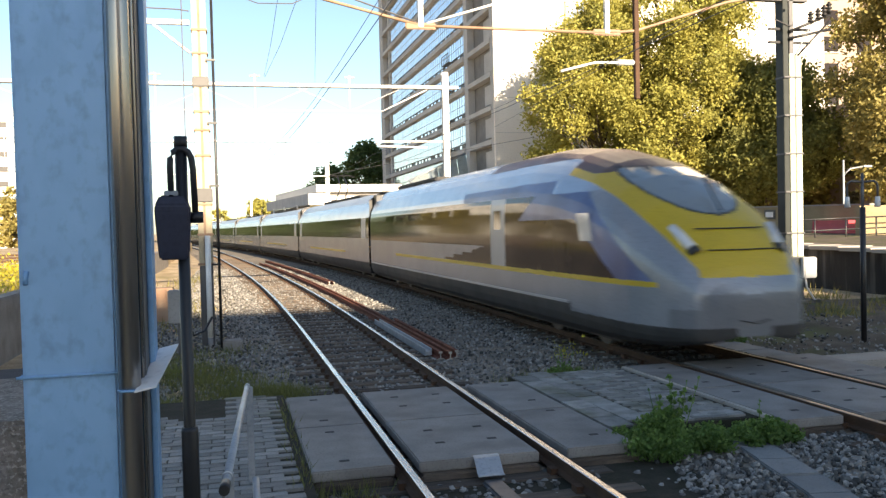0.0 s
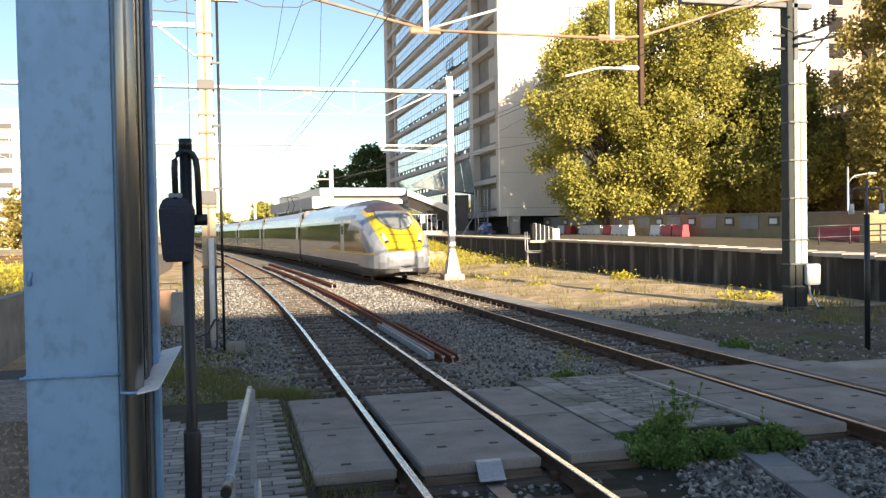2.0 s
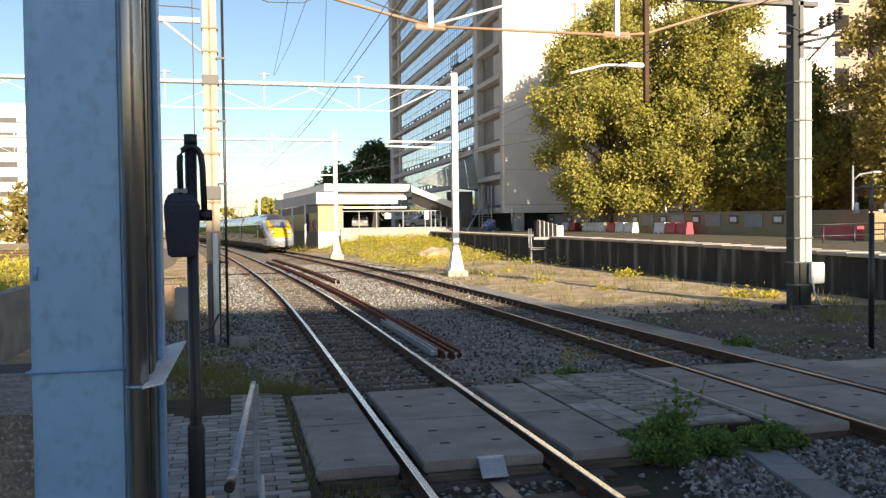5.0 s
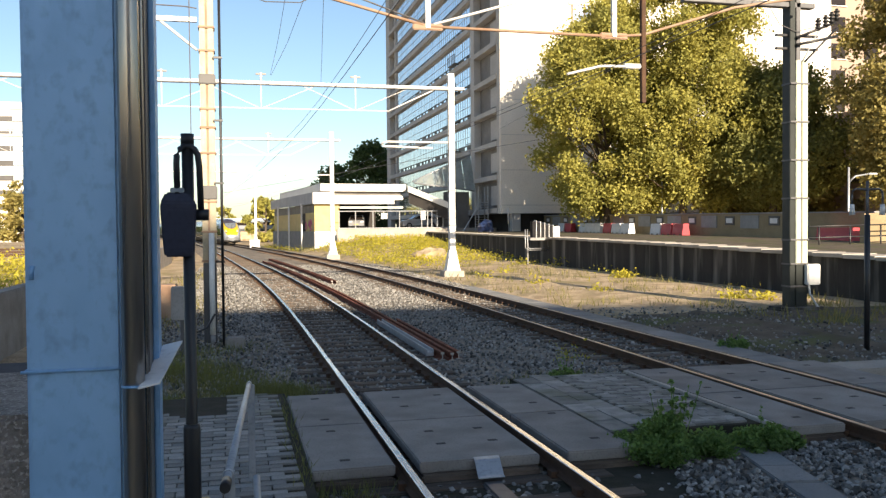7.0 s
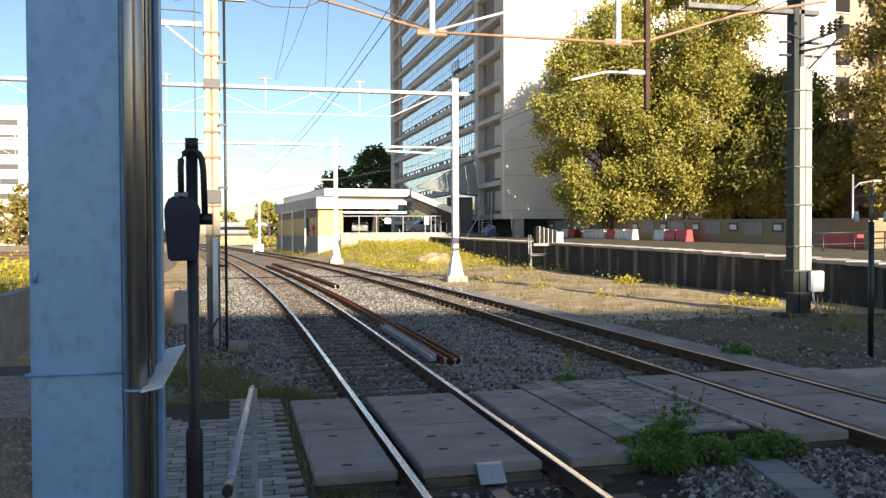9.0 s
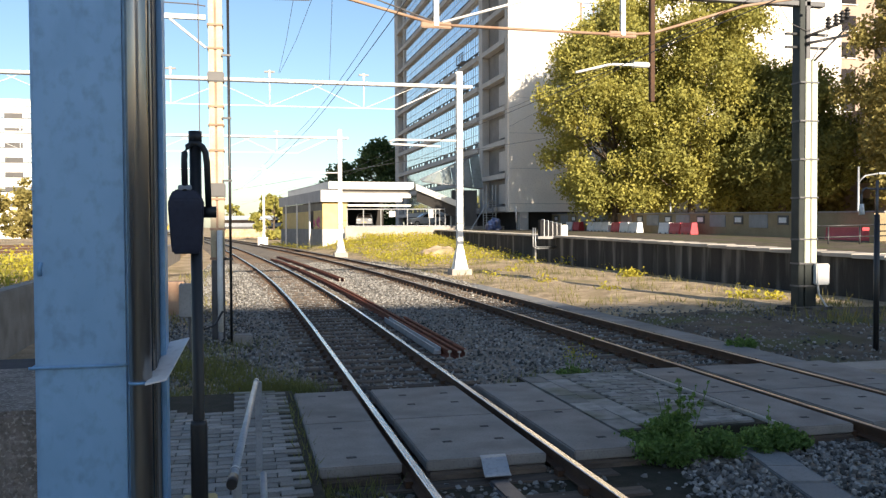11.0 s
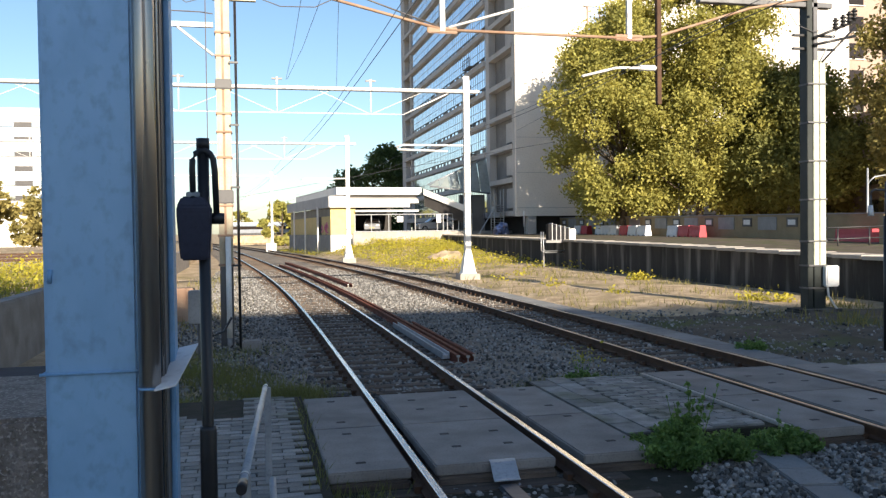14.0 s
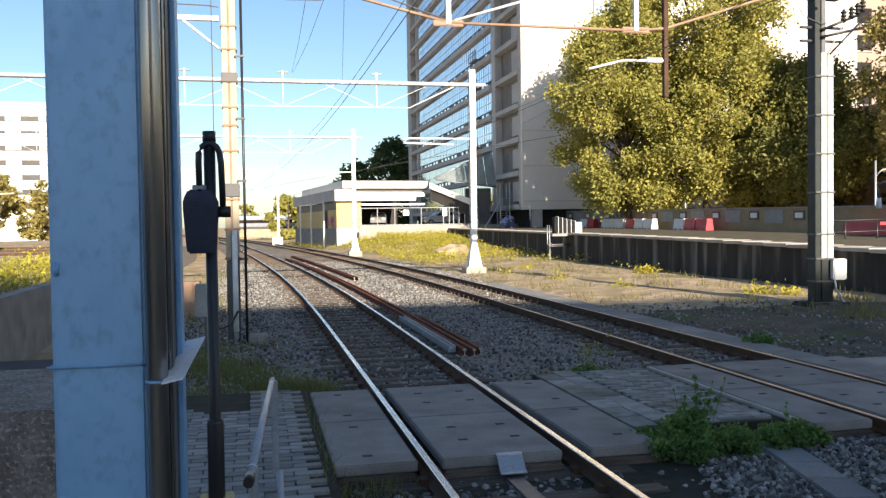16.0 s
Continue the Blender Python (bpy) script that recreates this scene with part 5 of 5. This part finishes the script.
def flowers(name, spots, size, seed, label):
    rng = np.random.default_rng(seed)
    vs, fs = [], []
    for x, y, z, n, sp, h in spots:
        p = np.c_[x + rng.normal(size=n) * sp, y + rng.normal(size=n) * sp, z + np.abs(rng.normal(size=n)) * h]
        d = rng.normal(size=(n, 3)) * size
        e = rng.normal(size=(n, 3)) * size
        for i in range(n):
            k = len(vs)
            vs += [tuple(p[i] - d[i]), tuple(p[i] + e[i]), tuple(p[i] + d[i]), tuple(p[i] - e[i])]
            fs.append((k, k + 1, k + 2, k + 3))
    return tagged(meshpart(name, vs, fs, "flower"), label, "weeds", kind="stuff")


spots = []
for k in range(460):
    y = 50 + 38 * G.random() ** 0.6
    c = centre(LINE2, y)[0]
    u = G.uniform(0.05, 0.98)
    x = c + 2.9 + (19.5 - c - 2.9) * u
    spots.append((x, y, verge_at(x, y) + 0.03, 44, 0.45, 0.2))
for k in range(14):
    spots.append((G.uniform(18.6, 19.7), G.uniform(38, 60), -0.2, 14, 0.25, 0.2))
for x, y, n in ((18.4, 38.0, 170), (16.8, 26.0, 80), (17.4, 25.2, 70), (12.8, 35, 40), (14.3, 44, 40), (13.6, 30, 40), (12.0, 40, 40)):
    spots.append((x, y, verge_at(x, y), n * 2, 0.3, 0.16))
for k in range(130):
    spots.append((G.uniform(-9.5, -5.2), G.uniform(19, 46), 0.85, 36, 0.4, 0.25))
for k in range(60):
    y = G.uniform(90, 120)
    spots.append((centre(LINE2, y)[0] + G.uniform(2.5, 5.5), y, -0.2, 24, 0.5, 0.25))
flowers("yellow_weeds", spots, 0.034, 9, "yellow flowering weeds on the verge and bank")
spots = [(5.15 + G.uniform(-0.25, 0.25), 12.7 + G.uniform(-0.2, 0.2), 0.15, 6, 0.12, 0.12) for k in range(12)]
flowers("small_flowers", spots, 0.014, 10, "small yellow flowers on a weed by the track")


def bush(x, y, z, w, h, n, leaf, seed, spires, label):
    t = thing("weed_bush", (x, y, z), label, "bush", "weeds by the crossing")
    rng = random.Random(seed)
    blobs, bm = [], bmesh.new()
    for k in range(44):
        a, r = rng.uniform(0, 6.283), w / 2 * math.sqrt(rng.random())
        hh = h * 0.45 * rng.uniform(0.35, 1.0) * (1.1 - 0.6 * r / (w / 2))
        b = (r * math.cos(a), r * math.sin(a) * 0.7, hh, w * rng.uniform(0.07, 0.12))
        blobs.append(b)
        tube(bm, [(b[0] * 0.4, b[1] * 0.4, -0.1), (b[0] * 0.8, b[1] * 0.8, hh * 0.6), b[:3]], 0.006, 5, 0.003)
    for k in range(spires):
        a, r = rng.uniform(0, 6.283), w * 0.22 * math.sqrt(rng.random())
        top = h * rng.uniform(0.7, 1.0)
        e = (r * math.cos(a) * 1.5, r * math.sin(a), top)
        tube(bm, [(r * math.cos(a) * 0.5, 0, 0), e], 0.006, 5, 0.003)
        for q in (0.55, 0.7, 0.85, 0.97):
            blobs.append((e[0] * q, e[1] * q, top * q, w * rng.uniform(0.02, 0.04) * (1.5 - q)))
    part("stalk", bm, "leaf_bush", t)
    leaf_cloud("foliage", blobs, n, leaf, "leaf_bush", t, seed, "", 0.2)


bush(4.52, 8.2, -0.2, 1.25, 0.85, 9000, 0.026, 3, 10, "green leafy weed bush growing beside the crossing panel")
bush(5.64, 8.25, -0.2, 0.85, 0.5, 4200, 0.024, 4, 1, "low green leafy weed beside the trough lids")
bush(5.15, 12.75, -0.2, 0.55, 0.5, 1300, 0.02, 5, 5, "thin weed with small yellow flowers by the ballast")
bush(9.9, 15.4, -0.25, 0.7, 0.45, 900, 0.03, 6, 4, "thin dry weed beside the concrete walkway")


# ---- train ----
SECTION = [(0.84, 0.30), (0.95, 0.45), (0.985, 0.62), (1.0, 0.80), (1.0, 1.0), (1.0, 1.13), (1.0, 1.22), (1.0, 1.4), (1.0, 1.6), (1.0, 1.85), (1.0, 2.1), (0.998, 2.35), (0.994, 2.55), (0.982, 2.75), (0.942, 3.0), (0.88, 3.2), (0.81, 3.4), (0.71, 3.57), (0.58, 3.71), (0.44, 3.81), (0.28, 3.87), (0.14, 3.905), (0.0, 3.92)]
FINE = [(float(np.interp(k, range(len(SECTION)), [s[0] for s in SECTION])), float(np.interp(k, range(len(SECTION)), [s[1] for s in SECTION]))) for k in np.arange(0, len(SECTION) - 0.99, 0.125)]
NY = [0.0, 0.03, 0.08, 0.16, 0.36, 0.8, 1.4, 2.2, 3.2, 4.4, 6.0, 8.0, 30.0]
NW = [0.30, 0.54, 0.76, 0.92, 1.10, 1.28, 1.39, 1.43, 1.452, 1.46, 1.46, 1.46, 1.46]
NB0 = [0.50, 0.46, 0.42, 0.40, 0.37, 0.32, 0.29, 0.27, 0.26, 0.26, 0.26, 0.26, 0.26]
NT = [1.08, 1.26, 1.42, 1.58, 1.86, 2.27, 2.66, 3.08, 3.45, 3.73, 3.90, 3.92, 3.92]


def end_car_region(x, y, z):
    ax = abs(x)
    # Lowest hull faces go near-black: shade under the body is painted in.
    if (z < 0.80 and y > 3.6) or z < 0.64:
        return "skirt"
    edge = float(np.interp(y, (0, 0.35, 0.8, 1.4, 2.2, 3.2, 4.2), (1.50, 1.74, 2.06, 2.46, 2.86, 3.22, 3.50)))
    if y < 4.2 and z > 1.40 and (z > edge + 0.02 or ax < 0.80 * float(np.interp(y, NY, NW))):
        ring = (ax / 0.80) ** 2 + ((z - 2.98) / 0.60) ** 2
        if ring < 1.12 and z < 3.30 and y > 0.7:
            return "windscreen" if ring < 1 and z < 3.25 else "gasket"
        if y > 2.3 and ax < 1.04 and z > 3.18:
            return "roof"
        return "nose"
    if y < 0.35 and z > 1.40 and ax < 0.80:
        return "nose"
    if y < 9.5 and z > 3.55 - max(0.0, (4.5 - y)) * 0.25 and y > 3.0:
        return "roof"
    if 1.24 <= z <= 1.33 and 0.72 < y < 19.5:
        return "stripe"
    if y > 0.75 and 1.33 < z < 2.85:
        front = 0.8 + (z - 1.33) * 1.55
        if y > front:
            if 7.3 < y < 8.4:
                return "door"
            # Blue livery at the front; the upper patch paints in reflected sky.
            if y < front + 1.0 or (2.35 < z and y < 6.4 - (z - 2.35) * 2):
                return "blue"
            return "band" if z > 1.75 or y < 9.0 + (1.75 - z) * 9 else "side"
    # Blue strip above the windows is a painted sky sheen.
    if 2.85 <= z < 3.45 and 4.6 < y < 11:
        return "blue" if z < 3.12 else "shoulder"
    # Low front faces take the darker grey that paints in their shade.
    if z < 0.92 and y <= 0.5:
        return "bumper"
    if z < 1.15 and y < 0.12:
        return "bumper"
    if z >= 2.85:
        return "shoulder"
    return "side"


def carriage_region(x, y, z):
    if z < 0.80:
        return "skirt"
    if 1.72 < z < 2.84:
        return "door" if (0.7 < y < 1.7 or 22.4 < y < 23.4) else "band"
    if 1.13 <= z <= 1.2 and 6 < y < 18:
        return "stripe"
    # Light grey paints in the sky highlight along the roof.
    if z > 3.4:
        return "roofgrey"
    return "shoulder" if z > 2.8 else "side"


LOOK = {"gasket": ("windscreen_gasket", "black", "black windscreen surround"), "skirt": ("underframe_skirt", "train_skirt", "dirty dark skirt"), "windscreen": ("windscreen", "screen", "dark curved windscreen"), "roof": ("roof_panel", "train_roof", "brown roof panel"),
        "nose": ("nose_panel", "train_yellow", "yellow nose panel"), "stripe": ("stripe", "train_yellow", "thin yellow stripe"), "door": ("door", "train_light", "light grey door"),
        "band": ("window_band", "train_band", "glossy dark window band"), "blue": ("blue_panel", "train_blue", "blue swoosh panel"), "shoulder": ("shoulder", "train_shoulder", ""),
        "side": ("side_panel", "train_grey", ""), "bumper": ("bumper", "train_bumper", "dark grey bumper"), "roofgrey": ("roof_panel", "train_light", "light grey roof")}


def hull(ys, region, car, section):
    rows = []
    for y in ys:
        hw, zb, zt = (float(np.interp(y, NY, q)) for q in (NW, NB0, NT))
        half = [(a * hw, zb + (zt - zb) * (z - 0.30) / 3.62) for a, z in section]
        rows.append([(u, y, w) for u, w in half] + [(-u, y, w) for u, w in half[-2::-1]])
    groups = {}
    n = len(rows[0])
    for a, b in zip(rows, rows[1:]):
        for k in range(n - 1):
            c = [sum(p[i] for p in (a[k], a[k + 1], b[k], b[k + 1])) / 4 for i in range(3)]
            key = region(*c)
            if key in ("door", "band", "blue", "stripe", "side", "shoulder", "skirt"):
                key += "_left" if c[0] < 0 else "_right"
                if key.startswith("door"):
                    key += "_front" if c[1] < 12 else "_rear"
            groups.setdefault(key, []).append((a[k], b[k], b[k + 1], a[k + 1]))
    for key, quads in groups.items():
        vid, vs, fs = {}, [], []
        for q in quads:
            f = []
            for p in q:
                h = (round(p[0], 5), round(p[1], 5), round(p[2], 5))
                if h not in vid:
                    vid[h] = len(vs)
                    vs.append(p)
                if vid[h] not in f:
                    f.append(vid[h])
            if len(f) > 2:
                fs.append(f[::-1])
        name, m, lab = LOOK[key.split("_")[0]]
        ob = meshpart(name, vs, fs, m, car, lab)
        for poly in ob.data.polygons:
            poly.use_smooth = True
    bm = bmesh.new()
    if region is end_car_region:
        bm.faces.new([bm.verts.new(p) for p in rows[0]])
        part("nose_tip", bm, "train_bumper", car)
        bm = bmesh.new()
    bm.faces.new([bm.verts.new(p) for p in rows[-1][::-1]])
    part("end_wall", bm, "black", car)


def bogie(car, y):
    b = part("bogie", B(-1.15, y - 1.5, 0.38, 1.15, y + 1.5, 0.62, 0.05), "black", car, "dark bogie frame")
    for o in (-1.2, 1.2):
        for s in (-1, 1):
            w = part("wheel", T([(s * 0.69, y + o, 0.46), (s * 0.83, y + o, 0.46)], 0.46, 20), "wheel", b)
            part("axle_box", B(s * 0.86 - 0.1, y + o - 0.2, 0.3, s * 0.86 + 0.1, y + o + 0.2, 0.62, 0.03), "black", w)


def side_windows(car, ys, w, z0, z1):
    for s in (-1, 1):
        for y in ys:
            bm = bmesh.new()
            prism(bm, [(0, 0), (0.012, 0), (0.012, z1 - z0), (0, z1 - z0)], [(s * 1.447 - 0.006, y, z0, 0), (s * 1.447 - 0.006, y + w, z0, 0)])
            part("window", bm, "trainglass", car)


CARS = []


def build_train():
    first = thing("train_power_car", label="silver and yellow high-speed train end car with nose", category="train car", group="train cars")
    ys = [*np.arange(0, 0.25, 0.01), *np.arange(0.25, 5.0, 0.05), *np.arange(5.0, 10.0, 0.08), *np.arange(10.0, 25.31, 0.9)]
    hull(ys, end_car_region, first, FINE)
    for s in (-1, 1):
        bm = bmesh.new()
        tube(bm, [(s * 0.73, 0.44, 1.76), (s * 0.81, 0.66, 1.99), (s * 0.87, 0.88, 2.17)], 0.10, 12, 0.07)
        h = part("headlight", bm, "lens", first, "slanted headlight cluster", True)
        part("headlight_rim", T([(s * 0.72, 0.43, 1.73), (s * 0.75, 0.51, 1.82)], 0.115, 12), "black", h)
        bm = bmesh.new()
        bm.faces.new([bm.verts.new(p) for p in ((s * 1.452, 2.6, 1.95), (s * 1.462, 3.1, 1.95), (s * 1.445, 3.3, 2.45), (s * 1.425, 2.8, 2.45))])
        # Pale colour stands in for the bright reflection in the cab window.
        part("cab_window", bm, "lens", first)
    part("wiper", T([(0.0, 0.86, 2.42), (0.12, 1.45, 2.86), (0.30, 1.78, 3.05)], 0.02, 6), "black", first)
    part("coupler_hatch_line", T([(-0.25, -0.012, 0.75), (0.0, -0.014, 0.70), (0.25, -0.012, 0.75)], 0.012, 6), "black", first)
    for z in (1.62, 1.95):
        part("nose_joint", T([(-0.6, 0.34 + (z - 1.62) * 1.0, z + 0.19), (0, 0.30 + (z - 1.62) * 1.0, z + 0.185), (0.6, 0.34 + (z - 1.62) * 1.0, z + 0.19)], 0.012, 6), "black", first)
    for s in (-1, 1):
        part("footstep_line", B(s * 1.455 - 0.02, 3.7, 0.78, s * 1.455 + 0.02, 25.2, 0.83), "train_light", first)
        bm = bmesh.new()
        prism(bm, [(0, 0), (0.01, 0), (0.01, 0.75), (0, 0.75)], [(s * 1.459, 7.6, 1.85, 0), (s * 1.459, 8.1, 1.85, 0)])
        part("door_window", bm, "trainglass", first)
    side_windows(first, [10.2, 12.2, 14.2, 16.2, 18.2, 20.2], 1.5, 1.95, 2.7)
    part("roof_pod", B(-0.6, 17, 3.82, 0.6, 23.5, 3.97, 0.05), "train_skirt", first)
    part("underframe", B(-1.1, 2.2, 0.20, 1.1, 24.8, 0.5), "black", first)
    for y in (4.6, 21.6):
        bogie(first, y)
    CARS.append((first, 0.0, 25.3))
    base = thing("train_carriage", label="silver high-speed train carriage with dark window band", category="train car", group="train cars")
    global NY
    keep, NY = NY, [y - 20 for y in NY]
    hull([0, 0.7, 1.7, *np.arange(2.2, 22.4, 0.9), 22.4, 23.4, 24.1], carriage_region, base, SECTION)
    NY = keep
    side_windows(base, [2.4 + 2.05 * k for k in range(9)], 1.55, 2.0, 2.68)
    bm = bmesh.new()
    bm.faces.new([bm.verts.new(p) for p in ((-1.4, 0, 0.3), (1.4, 0, 0.3), (1.4, 0, 3.5), (0.8, 0, 3.88), (-0.8, 0, 3.88), (-1.4, 0, 3.5))])
    part("front_wall", bm, "black", base)
    part("gangway", B(-1.2, -0.62, 0.5, 1.2, 0.0, 3.7), "black", base, "black gangway bellows")
    part("underframe", B(-1.1, 0.4, 0.20, 1.1, 23.7, 0.5), "black", base)
    part("roof_pod", B(-0.6, 6, 3.82, 0.6, 18, 3.97, 0.05), "train_skirt", base)
    for y in (3.4, 20.7):
        bogie(base, y)
    CARS.append((base, 25.9, 24.1))
    copies = [copy_thing(base, pose(0, 0, 0)) for k in range(1, 6)]
    pan = part("pantograph", T([(-0.55, 15.2, 4.0), (0.55, 15.2, 4.0)], 0.05, 8), "black", base, "raised black pantograph")
    for x in (-0.45, 0.45):
        part("lower_arm", T([(x * 0.6, 15.2, 4.02), (x * 0.5, 13.6, 4.75)], 0.035, 6), "black", pan)
        part("upper_arm", T([(x * 0.5, 13.6, 4.75), (x * 0.4, 15.0, 5.48)], 0.03, 6), "black", pan)
    part("head_bar", T([(-0.9, 15.0, 5.40), (-0.6, 15.0, 5.5), (0.6, 15.0, 5.5), (0.9, 15.0, 5.40)], 0.03, 6), "black", pan)
    for k in range(1, 6):
        CARS.append((copies[k - 1], 25.9 + k * 24.7, 24.1))


build_train()

# ---- paving bricks ----
PV = random.Random(2)
pav = thing("brick_paving", label="grey paving bricks with mossy joints beside the crossing", category="paving", kind="structure")
part("bedding", B(-2.2, 3.0, -0.3, 0.69, 12.1, -0.032), "joint", pav)
part("bedding", B(4.07, 8.7, -0.3, 5.94, 12.3, -0.032), "joint", pav)
brick = None
rest_v, rest_f = [], []
count = 0
spots = []
r = 0
y = 3.1
while y < 12.0:
    x = -2.15 + (0.135 if r % 2 else 0)
    while x < 0.45:
        if not (y > 11.2 + 0.5 * math.sin(x * 3) and x < -0.2):
            spots.append((x, y, 1.0, 1.0))
        x += 0.275
    y += 0.14
    r += 1
y, r = 8.78, 0
while y < 12.15:
    x = 4.72 + (0.055 if r % 2 else 0)
    while x < 5.76:
        spots.append((x, y, 0.8, 0.8))
        x += 0.22
    y += 0.112
    r += 1
for r in range(7):
    for k in range(2):
        spots.append((4.085 + 0.315 * k, 8.78 + 0.485 * r + 0.2 * k, 1.13, 3.55))
near = sorted(spots, key=lambda p: abs(p[0] + 0.3) + abs(p[1] - 8.0))[:300]
chosen = set(near)
for p in spots:
    x, y = p[0] + PV.uniform(-.004, .004), p[1] + PV.uniform(-.004, .004)
    dz, tilt = PV.uniform(-0.012, 0.0), PV.uniform(-1.2, 1.2)
    if p in chosen:
        if brick is None:
            brick = part("brick", B(0, 0, -0.06, 0.265, 0.130, -0.004, 0.006), "paver", pav)
            ob = brick
        else:
            ob = brick.copy()
            scene.collection.objects.link(ob)
        ob.matrix_basis = pose(x, y, dz, tilt / p[3], PV.uniform(-1, 1), PV.uniform(-1.0, 1.0)) @ Matrix.Diagonal((p[2], p[3], 1, 1))
    else:
        k = len(rest_v)
        rest_v += [(x + a, y + b, -0.004 + dz - c) for c in (0.05, 0.0) for a, b in ((0, 0), (0.265 * p[2], 0), (0.265 * p[2], 0.13 * p[3]), (0, 0.13 * p[3]))]
        rest_f += [tuple(k + i for i in q) for q in ((4, 5, 6, 7), (0, 1, 5, 4), (1, 2, 6, 5), (2, 3, 7, 6), (3, 0, 4, 7))]
tagged(meshpart("paving_bricks", rest_v, rest_f, "paver", pav), kind="stuff")


# ---- ballast stones ----
def stones(name, n, area, zfun, rmin, rmax, seed, skip):
    rng = np.random.default_rng(seed)
    bm = bmesh.new()
    bmesh.ops.create_icosphere(bm, subdivisions=1, radius=1.0)
    bv = np.array([v.co for v in bm.verts])
    bf = np.array([[v.index for v in f.verts] for f in bm.faces])
    bm.free()
    x, y = rng.uniform(area[0], area[1], n), area[2] + (area[3] - area[2]) * rng.uniform(0, 1, n) ** 1.45
    ok = np.array([not skip(a, b) for a, b in zip(x, y)])
    x, y = x[ok], y[ok]
    n = len(x)
    sc = rng.uniform(rmin, rmax, (n, 1, 1)) * rng.uniform(0.6, 1.25, (n, 1, 3))
    jit = rng.uniform(0.6, 1.3, (n, len(bv), 1))
    q = rng.normal(size=(n, 4))
    q /= np.linalg.norm(q, axis=1)[:, None]
    w, i, j, k = q.T
    rot = np.stack([1 - 2 * (j * j + k * k), 2 * (i * j - k * w), 2 * (i * k + j * w), 2 * (i * j + k * w), 1 - 2 * (i * i + k * k), 2 * (j * k - i * w), 2 * (i * k - j * w), 2 * (j * k + i * w), 1 - 2 * (i * i + j * j)], 1).reshape(n, 3, 3)
    v = np.einsum("nij,nvj->nvi", rot, bv[None] * jit * sc)
    z = np.array([zfun(a, b) for a, b in zip(x, y)]) + rng.uniform(-0.01, 0.03, n)
    v += np.stack([x, y, z], 1)[:, None, :]
    f = bf[None] + (np.arange(n) * len(bv))[:, None, None]
    return tagged(meshpart(name, v.reshape(-1, 3).tolist(), f.reshape(-1, 3).tolist(), "stone"), "loose grey crushed stones of the ballast", "ballast stones", kind="stuff")


def covered(x, y):
    if (7.9 < y < 11.8 and 0.6 < x < 4.06) or (8.25 < y < 12.4 and 5.9 < x < 9.5):
        return True
    if 8.7 < y < 12.3 and 4.0 < x < 6.04:
        return True
    if 3.2 < x < 4.3 - 0.25 * (7.98 - y) and y < 7.98:
        return random.random() < 0.93
    if x < 0.6 and y < 12.3:
        return True
    if abs(x - 5.57 - (y - 8.62) * 0.2126) < 0.24 and y < 8.66:
        return True
    for line in (LINE1, LINE2):
        d = abs(x - centre(line, y)[0])
        if abs(d - 0.7525) < 0.10:
            return True
        if d < 1.25 and ((y + 8 - 0.3) % 0.62 < 0.13 or (y + 8 - 0.3) % 0.62 > 0.49):
            return y > 14 or random.random() < 0.6
    return 9.1 < x < 9.9 and y > 12 and y < 34


stones("ballast_stones", 66000, (-2.0, 9.6, 4.8, 58.0), lambda x, y: -0.205, 0.020, 0.042, 4, covered)
stones("coarse_stones", 6500, (3.6, 9.5, 4.8, 8.6), lambda x, y: -0.195, 0.018, 0.042, 8, covered)
stones("verge_stones", 3500, (9.5, 16.0, 5.0, 24.0), lambda x, y: -0.24, 0.018, 0.045, 6, lambda x, y: False)

# ---- movement ----
NOSE = [(0.0, 11.3), (0.5, 17.1), (1.0, 23.5), (1.5, 30.0), (2.0, 36.8), (2.5, 44.0), (3.0, 51.6), (3.5, 59.5), (4.0, 67.8), (4.5, 76.6), (5.0, 86.0), (5.5, 96.0), (6.0, 106.5), (6.5, 117.5), (7.0, 132.0),
        (7.5, 147.5), (8.0, 164.5), (8.5, 183.0), (9.0, 203.0), (10.0, 243.0), (11.0, 281.0), (12.0, 316.0), (13.0, 347.0), (14.0, 375.0), (15.0, 400.0), (16.0, 424.0)]


def motions():
    for ob, start, length in CARS:
        rows = []
        for t, y in NOSE:
            a, b = centre(LINE2, y + start * 0.994), centre(LINE2, y + (start + length) * 0.994)
            yaw = math.degrees(math.atan2(a[0] - b[0], b[1] - a[1]))
            rows.append((t, pose(a[0], a[1], 0, 0, 0, yaw)))
        walk(ob, rows)


motions()
